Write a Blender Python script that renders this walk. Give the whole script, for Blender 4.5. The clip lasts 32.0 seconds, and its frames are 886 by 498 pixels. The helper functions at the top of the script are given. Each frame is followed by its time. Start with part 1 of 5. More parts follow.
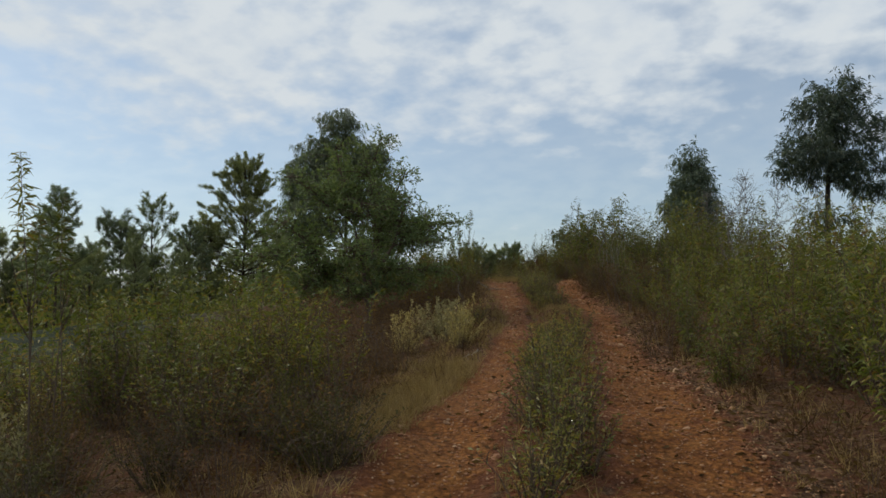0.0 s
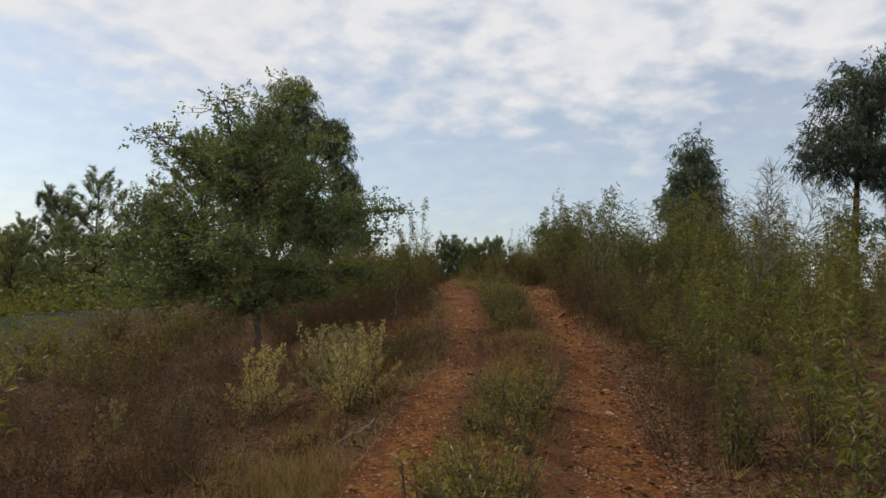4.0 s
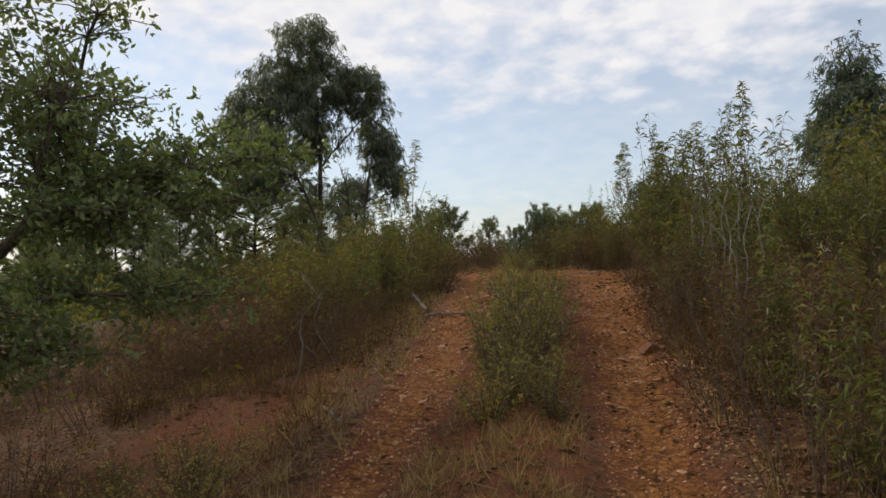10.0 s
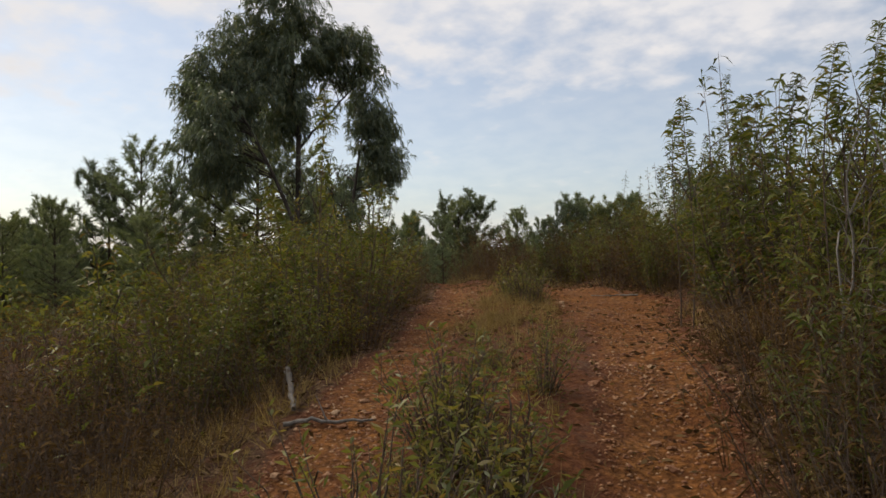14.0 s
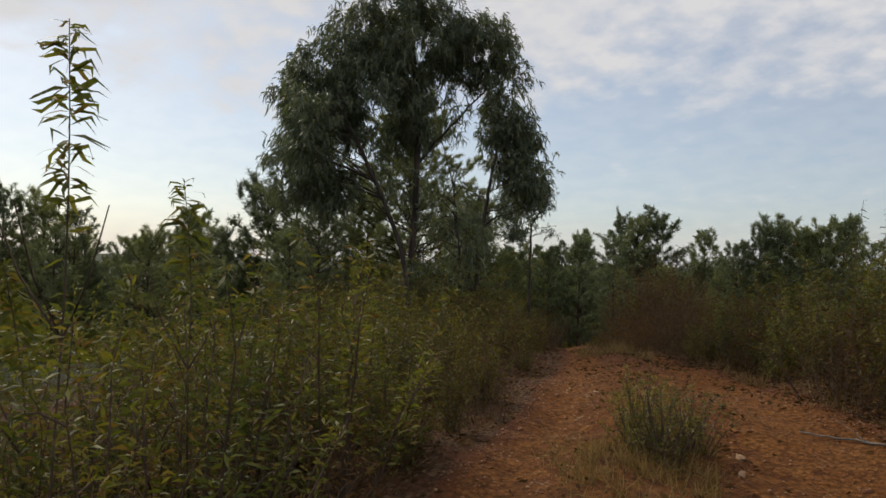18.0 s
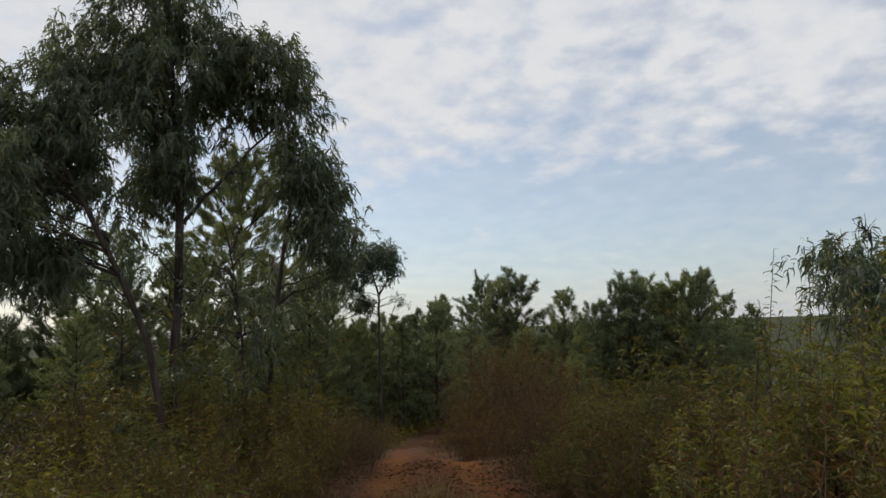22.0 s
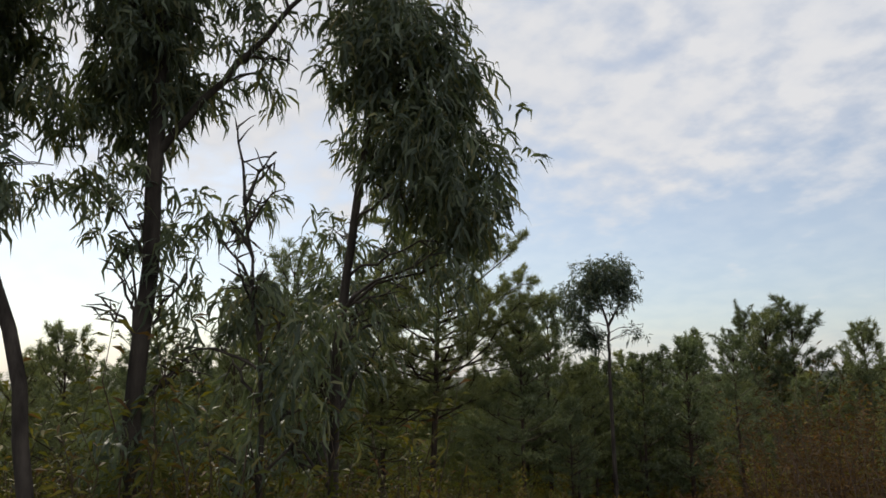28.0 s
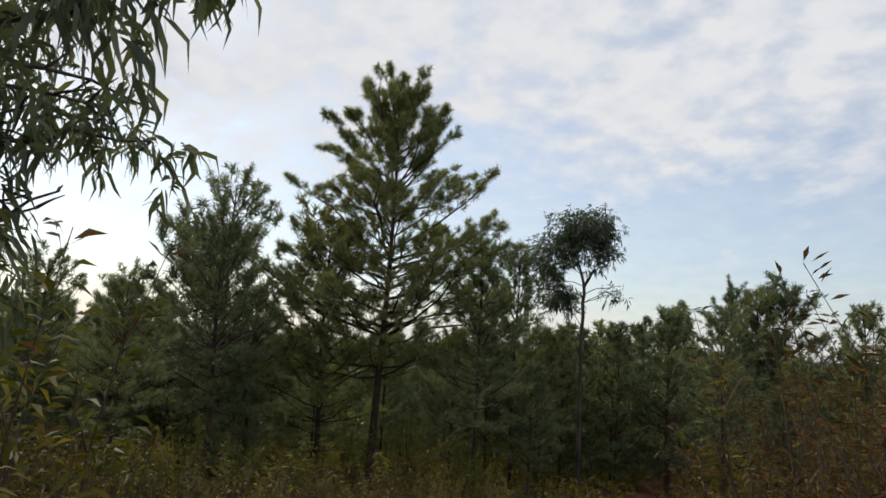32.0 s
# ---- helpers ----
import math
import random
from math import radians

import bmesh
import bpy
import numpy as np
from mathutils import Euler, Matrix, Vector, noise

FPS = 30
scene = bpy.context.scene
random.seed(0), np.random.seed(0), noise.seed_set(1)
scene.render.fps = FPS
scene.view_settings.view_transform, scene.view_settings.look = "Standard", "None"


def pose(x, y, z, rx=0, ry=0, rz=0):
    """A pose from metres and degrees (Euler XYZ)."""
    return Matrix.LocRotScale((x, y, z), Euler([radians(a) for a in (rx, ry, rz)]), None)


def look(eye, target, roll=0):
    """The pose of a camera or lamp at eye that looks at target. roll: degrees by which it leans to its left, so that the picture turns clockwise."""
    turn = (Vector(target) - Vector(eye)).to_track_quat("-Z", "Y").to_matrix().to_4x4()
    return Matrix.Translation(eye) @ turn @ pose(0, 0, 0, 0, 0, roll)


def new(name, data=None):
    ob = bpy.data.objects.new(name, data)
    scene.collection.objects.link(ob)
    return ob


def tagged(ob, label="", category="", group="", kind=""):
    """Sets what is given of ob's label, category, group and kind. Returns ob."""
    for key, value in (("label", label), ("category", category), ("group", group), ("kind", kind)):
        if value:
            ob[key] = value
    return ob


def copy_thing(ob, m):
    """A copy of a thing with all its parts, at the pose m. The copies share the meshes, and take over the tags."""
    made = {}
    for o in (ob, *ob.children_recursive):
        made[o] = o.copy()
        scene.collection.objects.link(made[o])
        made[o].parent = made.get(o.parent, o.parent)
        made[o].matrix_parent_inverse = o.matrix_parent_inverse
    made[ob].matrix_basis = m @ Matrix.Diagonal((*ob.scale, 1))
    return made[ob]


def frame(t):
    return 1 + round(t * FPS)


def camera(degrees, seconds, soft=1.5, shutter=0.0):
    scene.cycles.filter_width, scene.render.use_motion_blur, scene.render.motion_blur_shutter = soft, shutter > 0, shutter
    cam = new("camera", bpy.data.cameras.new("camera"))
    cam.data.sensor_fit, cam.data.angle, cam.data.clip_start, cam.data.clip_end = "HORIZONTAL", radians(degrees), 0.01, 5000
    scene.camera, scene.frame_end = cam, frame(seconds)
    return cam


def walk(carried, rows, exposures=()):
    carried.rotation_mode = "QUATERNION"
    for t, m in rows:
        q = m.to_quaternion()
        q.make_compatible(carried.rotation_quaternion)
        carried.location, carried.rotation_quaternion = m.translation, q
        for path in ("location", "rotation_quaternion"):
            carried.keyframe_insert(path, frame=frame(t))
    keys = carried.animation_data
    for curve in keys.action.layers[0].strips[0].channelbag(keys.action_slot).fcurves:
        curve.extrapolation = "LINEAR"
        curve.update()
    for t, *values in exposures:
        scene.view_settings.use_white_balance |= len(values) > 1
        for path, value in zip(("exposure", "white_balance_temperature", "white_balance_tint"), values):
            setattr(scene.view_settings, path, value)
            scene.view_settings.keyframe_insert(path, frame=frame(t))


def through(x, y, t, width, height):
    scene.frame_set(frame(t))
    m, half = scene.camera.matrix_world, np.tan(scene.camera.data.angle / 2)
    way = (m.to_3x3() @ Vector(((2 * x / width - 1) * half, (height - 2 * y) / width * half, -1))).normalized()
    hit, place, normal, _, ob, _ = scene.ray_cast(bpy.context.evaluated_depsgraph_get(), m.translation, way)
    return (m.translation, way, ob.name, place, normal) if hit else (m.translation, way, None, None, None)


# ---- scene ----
cam = camera(62.4, 32.0, soft=1.6)
PATH = [
    (0, (0.036, 0.186, 1.593), (0.032, 2.182, 1.724), -0.4),
    (0.5, (0.172, 0.711, 1.611), (0.216, 2.708, 1.714), 0.6),
    (1, (0.325, 1.229, 1.636), (0.403, 3.228, 1.632), 1.8),
    (1.5, (0.433, 1.717, 1.704), (0.481, 3.717, 1.709), 0.9),
    (2, (0.466, 2.22, 1.799), (0.607, 4.215, 1.796), 4.5),
    (2.5, (0.618, 2.704, 1.84), (0.815, 4.694, 1.826), 3.2),
    (3, (0.673, 3.288, 1.903), (0.728, 5.286, 1.938), 3.0),
    (3.5, (0.823, 3.802, 1.936), (0.874, 5.8, 1.996), 2.2),
    (4, (0.95, 4.304, 1.987), (0.98, 6.301, 2.093), 1.7),
    (4.5, (1.055, 4.832, 2.051), (1.127, 6.826, 2.193), 3.0),
    (6.5, (1.632, 6.96, 2.272), (1.621, 8.953, 2.437), 2.0),
    (7, (1.785, 7.506, 2.284), (1.776, 9.501, 2.434), 0.4),
    (7.5, (1.933, 8.031, 2.301), (1.903, 10.024, 2.462), -0.8),
    (8, (2.057, 8.554, 2.317), (2.113, 10.545, 2.493), 1.5),
    (8.5, (2.208, 9.118, 2.326), (2.182, 11.113, 2.458), -1.2),
    (9, (2.244, 9.714, 2.315), (2.107, 11.708, 2.398), -0.0),
    (9.5, (2.41, 10.287, 2.358), (2.258, 12.28, 2.428), -3.9),
    (10, (2.405, 10.85, 2.364), (2.139, 12.832, 2.397), -1.3),
    (10.5, (2.458, 11.404, 2.397), (2.332, 13.4, 2.424), 0.2),
    (11, (2.482, 11.924, 2.454), (2.294, 13.915, 2.482), -0.8),
    (11.5, (2.469, 12.422, 2.503), (2.248, 14.41, 2.537), 1.0),
    (12, (2.574, 12.944, 2.535), (2.302, 14.926, 2.554), -0.8),
    (12.5, (2.568, 13.461, 2.575), (2.264, 15.438, 2.585), -0.7),
    (13, (2.676, 13.979, 2.616), (2.354, 15.953, 2.606), -1.4),
    (13.5, (2.658, 14.458, 2.673), (2.256, 16.417, 2.657), -0.9),
    (14, (2.717, 14.959, 2.724), (2.357, 16.926, 2.725), -0.6),
    (14.5, (2.733, 15.418, 2.789), (2.31, 17.373, 2.792), -2.4),
    (16.5, (2.82, 17.574, 3.147), (2.245, 19.489, 3.193), -0.3),
    (17, (2.781, 18.033, 3.205), (1.911, 19.833, 3.252), -0.5),
    (17.5, (2.718, 18.472, 3.245), (1.832, 20.265, 3.26), 3.5),
    (18, (2.72, 18.945, 3.309), (1.888, 20.764, 3.338), 1.6),
    (18.5, (2.695, 19.39, 3.408), (2.012, 21.266, 3.515), 3.5),
    (19, (2.756, 19.923, 3.459), (2.271, 21.86, 3.581), 2.0),
    (19.5, (2.729, 20.374, 3.49), (2.242, 22.31, 3.613), 2.8),
    (20, (2.719, 20.841, 3.491), (2.215, 22.772, 3.621), 3.3),
    (20.5, (2.72, 21.264, 3.546), (2.197, 23.187, 3.712), -1.9),
    (21, (2.693, 21.694, 3.585), (2.234, 23.634, 3.747), 2.4),
    (21.5, (2.659, 22.212, 3.603), (2.179, 24.145, 3.781), -1.4),
    (22, (2.564, 22.801, 3.627), (2.073, 24.728, 3.839), -1.7),
    (22.5, (2.486, 23.431, 3.622), (1.973, 25.351, 3.846), 0.6),
    (23, (2.403, 24.002, 3.64), (1.686, 25.858, 3.844), -2.0),
    (23.5, (2.33, 24.499, 3.656), (1.499, 26.304, 3.878), -0.4),
    (24, (2.287, 25.018, 3.646), (1.397, 26.794, 3.873), -3.0),
    (24.5, (2.174, 25.547, 3.633), (1.274, 27.318, 3.866), -1.0),
    (26.5, (1.342, 27.92, 3.597), (0.328, 29.617, 3.901), -1.9),
    (27, (1.145, 28.451, 3.6), (0.122, 30.142, 3.91), -1.2),
    (27.5, (1.032, 28.945, 3.557), (-0.036, 30.607, 3.87), -2.2),
    (28, (0.882, 29.378, 3.511), (-0.198, 31.027, 3.847), -0.7),
    (28.5, (0.741, 29.79, 3.461), (-0.373, 31.407, 3.837), -0.2),
    (29, (0.587, 30.221, 3.463), (-0.472, 31.877, 3.832), -0.1),
    (29.5, (0.494, 30.703, 3.44), (-0.434, 32.441, 3.785), -0.5),
    (30, (0.453, 31.149, 3.41), (-0.538, 32.85, 3.761), -1.3),
    (30.5, (0.36, 31.621, 3.344), (-0.676, 33.309, 3.625), 2.0),
    (31, (0.272, 32.098, 3.309), (-0.808, 33.766, 3.541), -0.0),
    (31.5, (0.148, 32.567, 3.255), (-0.949, 34.225, 3.468), 1.1),
    (32, (0.029, 33.059, 3.176), (-1.048, 34.727, 3.422), 3.2),
]
walk(cam, [(t, look(eye, target, roll)) for t, eye, target, roll in PATH], exposures=[
    (0.0, -0.17, 6050, 4), (1.0, -0.08, 6400, 9), (2.0, 0.05, 6500, 10), (4.0, 0.02, 6450, 9), (7.0, 0.0, 6400, 8), (9.0, 0.1, 6500, 10), (11.0, 0.2, 6550, 11), (14.0, 0.02, 6600, 11),
    (17.0, -0.12, 6600, 11), (18.0, -0.19, 6500, 10), (19.0, -0.24, 6400, 9), (21.0, -0.13, 6400, 9), (24.0, -0.06, 6450, 9), (27.0, 0.0, 6450, 10), (29.0, -0.12, 6300, 9),
    (30.0, -0.1, 6250, 9), (31.0, -0.12, 6300, 9), (32.0, 0.0, 6400, 9)])

# ---------------------------------------------------------------- light
world = bpy.data.worlds.new("sky")
scene.world = world
world.use_nodes = True
wn, wl = world.node_tree.nodes, world.node_tree.links
wn.clear()


sky = wn.new("ShaderNodeTexSky")
sky.sky_type = "NISHITA"
sky.sun_disc = False
sky.sun_elevation = radians(37.5)
sky.sun_rotation = radians(-64)
sky.air_density, sky.dust_density, sky.ozone_density = 0.9, 1.2, 0.5
coord = wn.new("ShaderNodeTexCoord")
sep = wn.new("ShaderNodeSeparateXYZ")
wl.new(coord.outputs["Generated"], sep.inputs[0])
# clouds lie on a flat layer high overhead, so they shrink towards the horizon
lift = wn.new("ShaderNodeMath")
lift.operation = "MAXIMUM"
lift.inputs[1].default_value = 0.0
wl.new(sep.outputs["Z"], lift.inputs[0])
lift2 = wn.new("ShaderNodeMath")
lift2.operation = "ADD"
lift2.inputs[1].default_value = 0.30
wl.new(lift.outputs[0], lift2.inputs[0])
flat = wn.new("ShaderNodeVectorMath")
flat.operation = "DIVIDE"
comb = wn.new("ShaderNodeCombineXYZ")
for k in range(3):
    wl.new(lift2.outputs[0], comb.inputs[k])
wl.new(coord.outputs["Generated"], flat.inputs[0])
wl.new(comb.outputs[0], flat.inputs[1])
mapping = wn.new("ShaderNodeMapping")
mapping.inputs["Location"].default_value = (3.1, 0.4, 0.0)
mapping.inputs["Rotation"].default_value = (0, 0, radians(25))
mapping.inputs["Scale"].default_value = (1.35, 1.35, 0.0)
wl.new(flat.outputs[0], mapping.inputs[0])
puffs = wn.new("ShaderNodeTexNoise")
puffs.inputs["Scale"].default_value = 2.1
puffs.inputs["Detail"].default_value = 6.0
puffs.inputs["Roughness"].default_value = 0.5
puffs.inputs["Distortion"].default_value = 0.25
wl.new(mapping.outputs[0], puffs.inputs["Vector"])
cover = wn.new("ShaderNodeValToRGB")
cover.color_ramp.elements[0].position, cover.color_ramp.elements[0].color = 0.40, (0.43, 0.43, 0.43, 1)
cover.color_ramp.elements[1].position, cover.color_ramp.elements[1].color = 0.62, (1, 1, 1, 1)
fluff = wn.new("ShaderNodeTexNoise")
fluff.inputs["Scale"].default_value, fluff.inputs["Detail"].default_value = 8.5, 4.0
wl.new(mapping.outputs[0], fluff.inputs["Vector"])
blend = wn.new("ShaderNodeMix")
blend.inputs[0].default_value = 0.42
wl.new(puffs.outputs["Fac"], blend.inputs[2])
wl.new(fluff.outputs["Fac"], blend.inputs[3])
# the layer breaks up towards the horizon
bank = wn.new("ShaderNodeMapRange")
for key, value in (("From Min", 0.15), ("From Max", 0.32), ("To Min", -0.20), ("To Max", 0.115)):
    bank.inputs[key].default_value = value
wl.new(lift.outputs[0], bank.inputs["Value"])
layer = wn.new("ShaderNodeMath")
layer.operation = "ADD"
wl.new(blend.outputs[0], layer.inputs[0])
wl.new(bank.outputs[0], layer.inputs[1])
wl.new(layer.outputs[0], cover.inputs[0])
sky_light = wn.new("ShaderNodeBackground")
sky_light.inputs["Strength"].default_value = 0.115
tint = wn.new("ShaderNodeMix")
tint.data_type, tint.blend_type = "RGBA", "MULTIPLY"
tint.inputs[0].default_value = 1.0
tint.inputs[7].default_value = (0.91, 0.99, 1.03, 1)
wl.new(sky.outputs[0], tint.inputs[6])
wl.new(tint.outputs[2], sky_light.inputs[0])
cloud_light = wn.new("ShaderNodeBackground")
shade = wn.new("ShaderNodeValToRGB")
shade.color_ramp.elements[0].position, shade.color_ramp.elements[0].color = 0.35, (0.86, 0.885, 0.95, 1)
shade.color_ramp.elements[1].position, shade.color_ramp.elements[1].color = 0.62, (1.0, 0.99, 1.0, 1)
wl.new(fluff.outputs["Fac"], shade.inputs[0])
wl.new(shade.outputs[0], cloud_light.inputs["Color"])
cloud_light.inputs["Strength"].default_value = 0.8
haze = wn.new("ShaderNodeMapRange")
for key, value in (("From Min", 0.0), ("From Max", 0.16), ("To Min", 0.7), ("To Max", 0.0)):
    haze.inputs[key].default_value = value
wl.new(lift.outputs[0], haze.inputs["Value"])
veil = wn.new("ShaderNodeMath")
veil.operation = "MAXIMUM"
wl.new(haze.outputs[0], veil.inputs[0])
wl.new(cover.outputs[0], veil.inputs[1])
haze_mix = wn.new("ShaderNodeMixShader")
wl.new(veil.outputs[0], haze_mix.inputs[0])
wl.new(sky_light.outputs[0], haze_mix.inputs[1])
wl.new(cloud_light.outputs[0], haze_mix.inputs[2])
wout = wn.new("ShaderNodeOutputWorld")
wl.new(haze_mix.outputs[0], wout.inputs[0])

sun = new("sun", bpy.data.lights.new("sun", "SUN"))
sun.data.energy, sun.data.angle, sun.data.color = 2.6, radians(11), (1.0, 0.90, 0.74)
sun.matrix_world = look((-27, 13, 23), (0, 0, 0))


# ---------------------------------------------------------------- materials
class Nodes:
    """A node material and a short way to fill it."""

    def __init__(self, name):
        self.mat = bpy.data.materials.new(name)
        self.mat.use_nodes = True
        self.tree = self.mat.node_tree
        self.tree.nodes.clear()

    def add(self, kind, values=None, **props):
        n = self.tree.nodes.new(kind)
        for key, value in props.items():
            setattr(n, key, value)
        for key, value in (values or {}).items():
            if isinstance(value, bpy.types.NodeSocket):
                self.tree.links.new(value, n.inputs[key])
            else:
                n.inputs[key].default_value = value
        return n

    def noise(self, scale, detail=4.0, rough=0.55, vector=None):
        if vector is None:
            vector = self.add("ShaderNodeTexCoord").outputs["Object"]
        return self.add("ShaderNodeTexNoise", {"Vector": vector, "Scale": scale, "Detail": detail, "Roughness": rough}).outputs["Fac"]

    def ramp(self, fac, stops):
        n = self.add("ShaderNodeValToRGB", {0: fac})
        el = n.color_ramp.elements
        while len(el) < len(stops):
            el.new(0.5)
        for e, (p, c) in zip(el, stops):
            e.position, e.color = p, (c if len(c) == 4 else (*c, 1))
        return n.outputs[0]

    def mix(self, fac, a, b, how="MIX"):
        n = self.add("ShaderNodeMix", data_type="RGBA", blend_type=how)
        for sock, value in ((n.inputs[0], fac), (n.inputs[6], a), (n.inputs[7], b)):
            if isinstance(value, bpy.types.NodeSocket):
                self.tree.links.new(value, sock)
            elif isinstance(value, tuple):
                sock.default_value = (*value, 1) if len(value) == 3 else value
            else:
                sock.default_value = value
        return n.outputs[2]

    def done(self, shader):
        self.tree.links.new(shader, self.add("ShaderNodeOutputMaterial").inputs[0])
        return self.mat


def leaf_material(name, stops, through=0.3, gloss=0.55, spec=0.25):
    """Leaves: each takes its own colour from stops, lets some light through and has a faint sheen."""
    n = Nodes(name)
    island = n.add("ShaderNodeNewGeometry").outputs["Random Per Island"]
    own = n.add("ShaderNodeObjectInfo").outputs["Random"]
    col = n.ramp(island, stops)
    shade = n.ramp(own, [(0.0, (0.64, 0.66, 0.68)), (0.5, (1.0, 1.0, 1.0)), (1.0, (1.32, 1.18, 0.90))])
    col = n.mix(1.0, col, shade, "MULTIPLY")
    patch = n.ramp(n.noise(9.0, 3.0), [(0.3, (0.75, 0.76, 0.74)), (0.7, (1.15, 1.12, 1.05))])
    col = n.mix(1.0, col, patch, "MULTIPLY")
    face = n.add("ShaderNodeBsdfPrincipled", {"Base Color": col, "Roughness": gloss, "Specular IOR Level": spec})
    back = n.add("ShaderNodeBsdfTranslucent", {"Color": n.mix(1.0, col, (1.15, 1.2, 0.6), "MULTIPLY")})
    both = n.add("ShaderNodeMixShader", {0: through, 1: face.outputs[0], 2: back.outputs[0]})
    return n.done(both.outputs[0])


def bark_material(name, dark, light, scale=14.0, rough=0.9):
    n = Nodes(name)
    at = n.add("ShaderNodeTexCoord").outputs["Object"]
    long = n.add("ShaderNodeMapping", {"Vector": at, "Scale": (1.0, 1.0, 0.22)}).outputs[0]
    grain = n.noise(scale, 6.0, 0.65, long)
    broad = n.noise(1.7, 3.0, 0.5, at)
    col = n.mix(n.ramp(grain, [(0.35, (0, 0, 0)), (0.65, (1, 1, 1))]), dark, light)
    col = n.mix(n.ramp(broad, [(0.4, (0, 0, 0)), (0.7, (0.6, 0.6, 0.6))]), col, tuple(0.6 * v for v in dark))
    bump = n.add("ShaderNodeBump", {"Height": grain, "Strength": 0.6, "Distance": 0.02})
    return n.done(n.add("ShaderNodeBsdfPrincipled", {"Base Color": col, "Roughness": rough, "Normal": bump.outputs[0], "Specular IOR Level": 0.2}).outputs[0])


def earth_material():
    """Red lateritic earth on the wheel tracks, leaf litter and dry grass beside them."""
    n = Nodes("red_earth")
    at = n.add("ShaderNodeTexCoord").outputs["Object"]
    bare = n.add("ShaderNodeAttribute", attribute_name="bare").outputs["Fac"]
    broad, mid, fine = n.noise(0.9, 4.0, 0.6, at), n.noise(6.0, 5.0, 0.6, at), n.noise(45.0, 4.0, 0.7, at)
    soil = n.ramp(mid, [(0.30, (0.138, 0.045, 0.011)), (0.50, (0.220, 0.085, 0.020)), (0.72, (0.300, 0.136, 0.037))])
    soil = n.mix(n.ramp(broad, [(0.35, (0, 0, 0)), (0.65, (0.55, 0.55, 0.55))]), soil, (0.255, 0.114, 0.038))
    soil = n.mix(1.0, soil, n.ramp(fine, [(0.3, (0.62, 0.60, 0.58)), (0.7, (1.3, 1.3, 1.3))]), "MULTIPLY")
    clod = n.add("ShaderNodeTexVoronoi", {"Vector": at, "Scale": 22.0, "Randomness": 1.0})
    # clod tops paler, shade in the gaps between them put into the colour
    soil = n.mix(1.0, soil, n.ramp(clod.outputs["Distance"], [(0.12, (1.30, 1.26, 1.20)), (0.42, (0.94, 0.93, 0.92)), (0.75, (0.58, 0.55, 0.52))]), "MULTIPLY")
    chip = n.add("ShaderNodeTexVoronoi", {"Vector": at, "Scale": 38.0, "Randomness": 1.0})
    litter = n.ramp(n.add("ShaderNodeSeparateColor", {0: chip.outputs["Color"]}).outputs[0],
                    [(0.0, (0.050, 0.026, 0.015)), (0.45, (0.090, 0.046, 0.024)), (0.75, (0.130, 0.074, 0.038)), (1.0, (0.200, 0.130, 0.072))])
    litter = n.mix(n.ramp(mid, [(0.45, (0, 0, 0)), (0.62, (0.8, 0.8, 0.8))]), litter, (0.120, 0.048, 0.022))
    edge = n.add("ShaderNodeMath", {0: bare, 1: n.add("ShaderNodeMath", {0: mid, 1: 0.5}, operation="SUBTRACT").outputs[0]}, operation="ADD").outputs[0]
    # darker red soil towards the edges of the worn earth
    edge_soil = n.mix(n.ramp(fine, [(0.35, (0, 0, 0)), (0.65, (1, 1, 1))]), (0.095, 0.033, 0.015), (0.165, 0.062, 0.026))
    soil = n.mix(n.ramp(edge, [(0.45, (0, 0, 0)), (0.95, (1, 1, 1))]), edge_soil, soil)
    col = n.mix(n.ramp(edge, [(0.22, (0, 0, 0)), (0.48, (1, 1, 1))]), litter, soil)
    scrub = n.ramp(n.noise(0.35, 6.0, 0.65, at), [(0.3, (0.022, 0.027, 0.016)), (0.5, (0.036, 0.043, 0.024)), (0.7, (0.055, 0.054, 0.030))])
    col = n.mix(n.add("ShaderNodeAttribute", attribute_name="wild").outputs["Fac"], col, scrub)
    height = n.add("ShaderNodeMath", {0: mid, 1: fine}, operation="ADD").outputs[0]
    height = n.add("ShaderNodeMath", {0: height, 1: n.add("ShaderNodeMath", {0: clod.outputs["Distance"], 1: 0.6}, operation="MULTIPLY").outputs[0]}, operation="SUBTRACT").outputs[0]
    bump = n.add("ShaderNodeBump", {"Height": height, "Strength": 1.0, "Distance": 0.045})
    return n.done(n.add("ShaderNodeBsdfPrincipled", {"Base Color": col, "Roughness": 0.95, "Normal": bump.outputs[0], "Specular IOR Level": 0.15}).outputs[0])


def stone_material():
    n = Nodes("ochre_stone")
    own = n.add("ShaderNodeObjectInfo").outputs["Random"]
    island = n.add("ShaderNodeNewGeometry").outputs["Random Per Island"]
    pick = n.add("ShaderNodeMath", {0: own, 1: island}, operation="ADD").outputs[0]
    pick = n.add("ShaderNodeMath", {0: pick}, operation="FRACT").outputs[0]
    col = n.ramp(pick, [(0.0, (0.165, 0.062, 0.026)), (0.4, (0.235, 0.100, 0.040)), (0.75, (0.300, 0.150, 0.066)), (1.0, (0.400, 0.255, 0.145))])
    grain = n.noise(30.0, 5.0, 0.6)
    col = n.mix(1.0, col, n.ramp(grain, [(0.3, (0.65, 0.62, 0.60)), (0.7, (1.2, 1.2, 1.2))]), "MULTIPLY")
    bump = n.add("ShaderNodeBump", {"Height": grain, "Strength": 0.5, "Distance": 0.01})
    return n.done(n.add("ShaderNodeBsdfPrincipled", {"Base Color": col, "Roughness": 0.85, "Normal": bump.outputs[0]}).outputs[0])


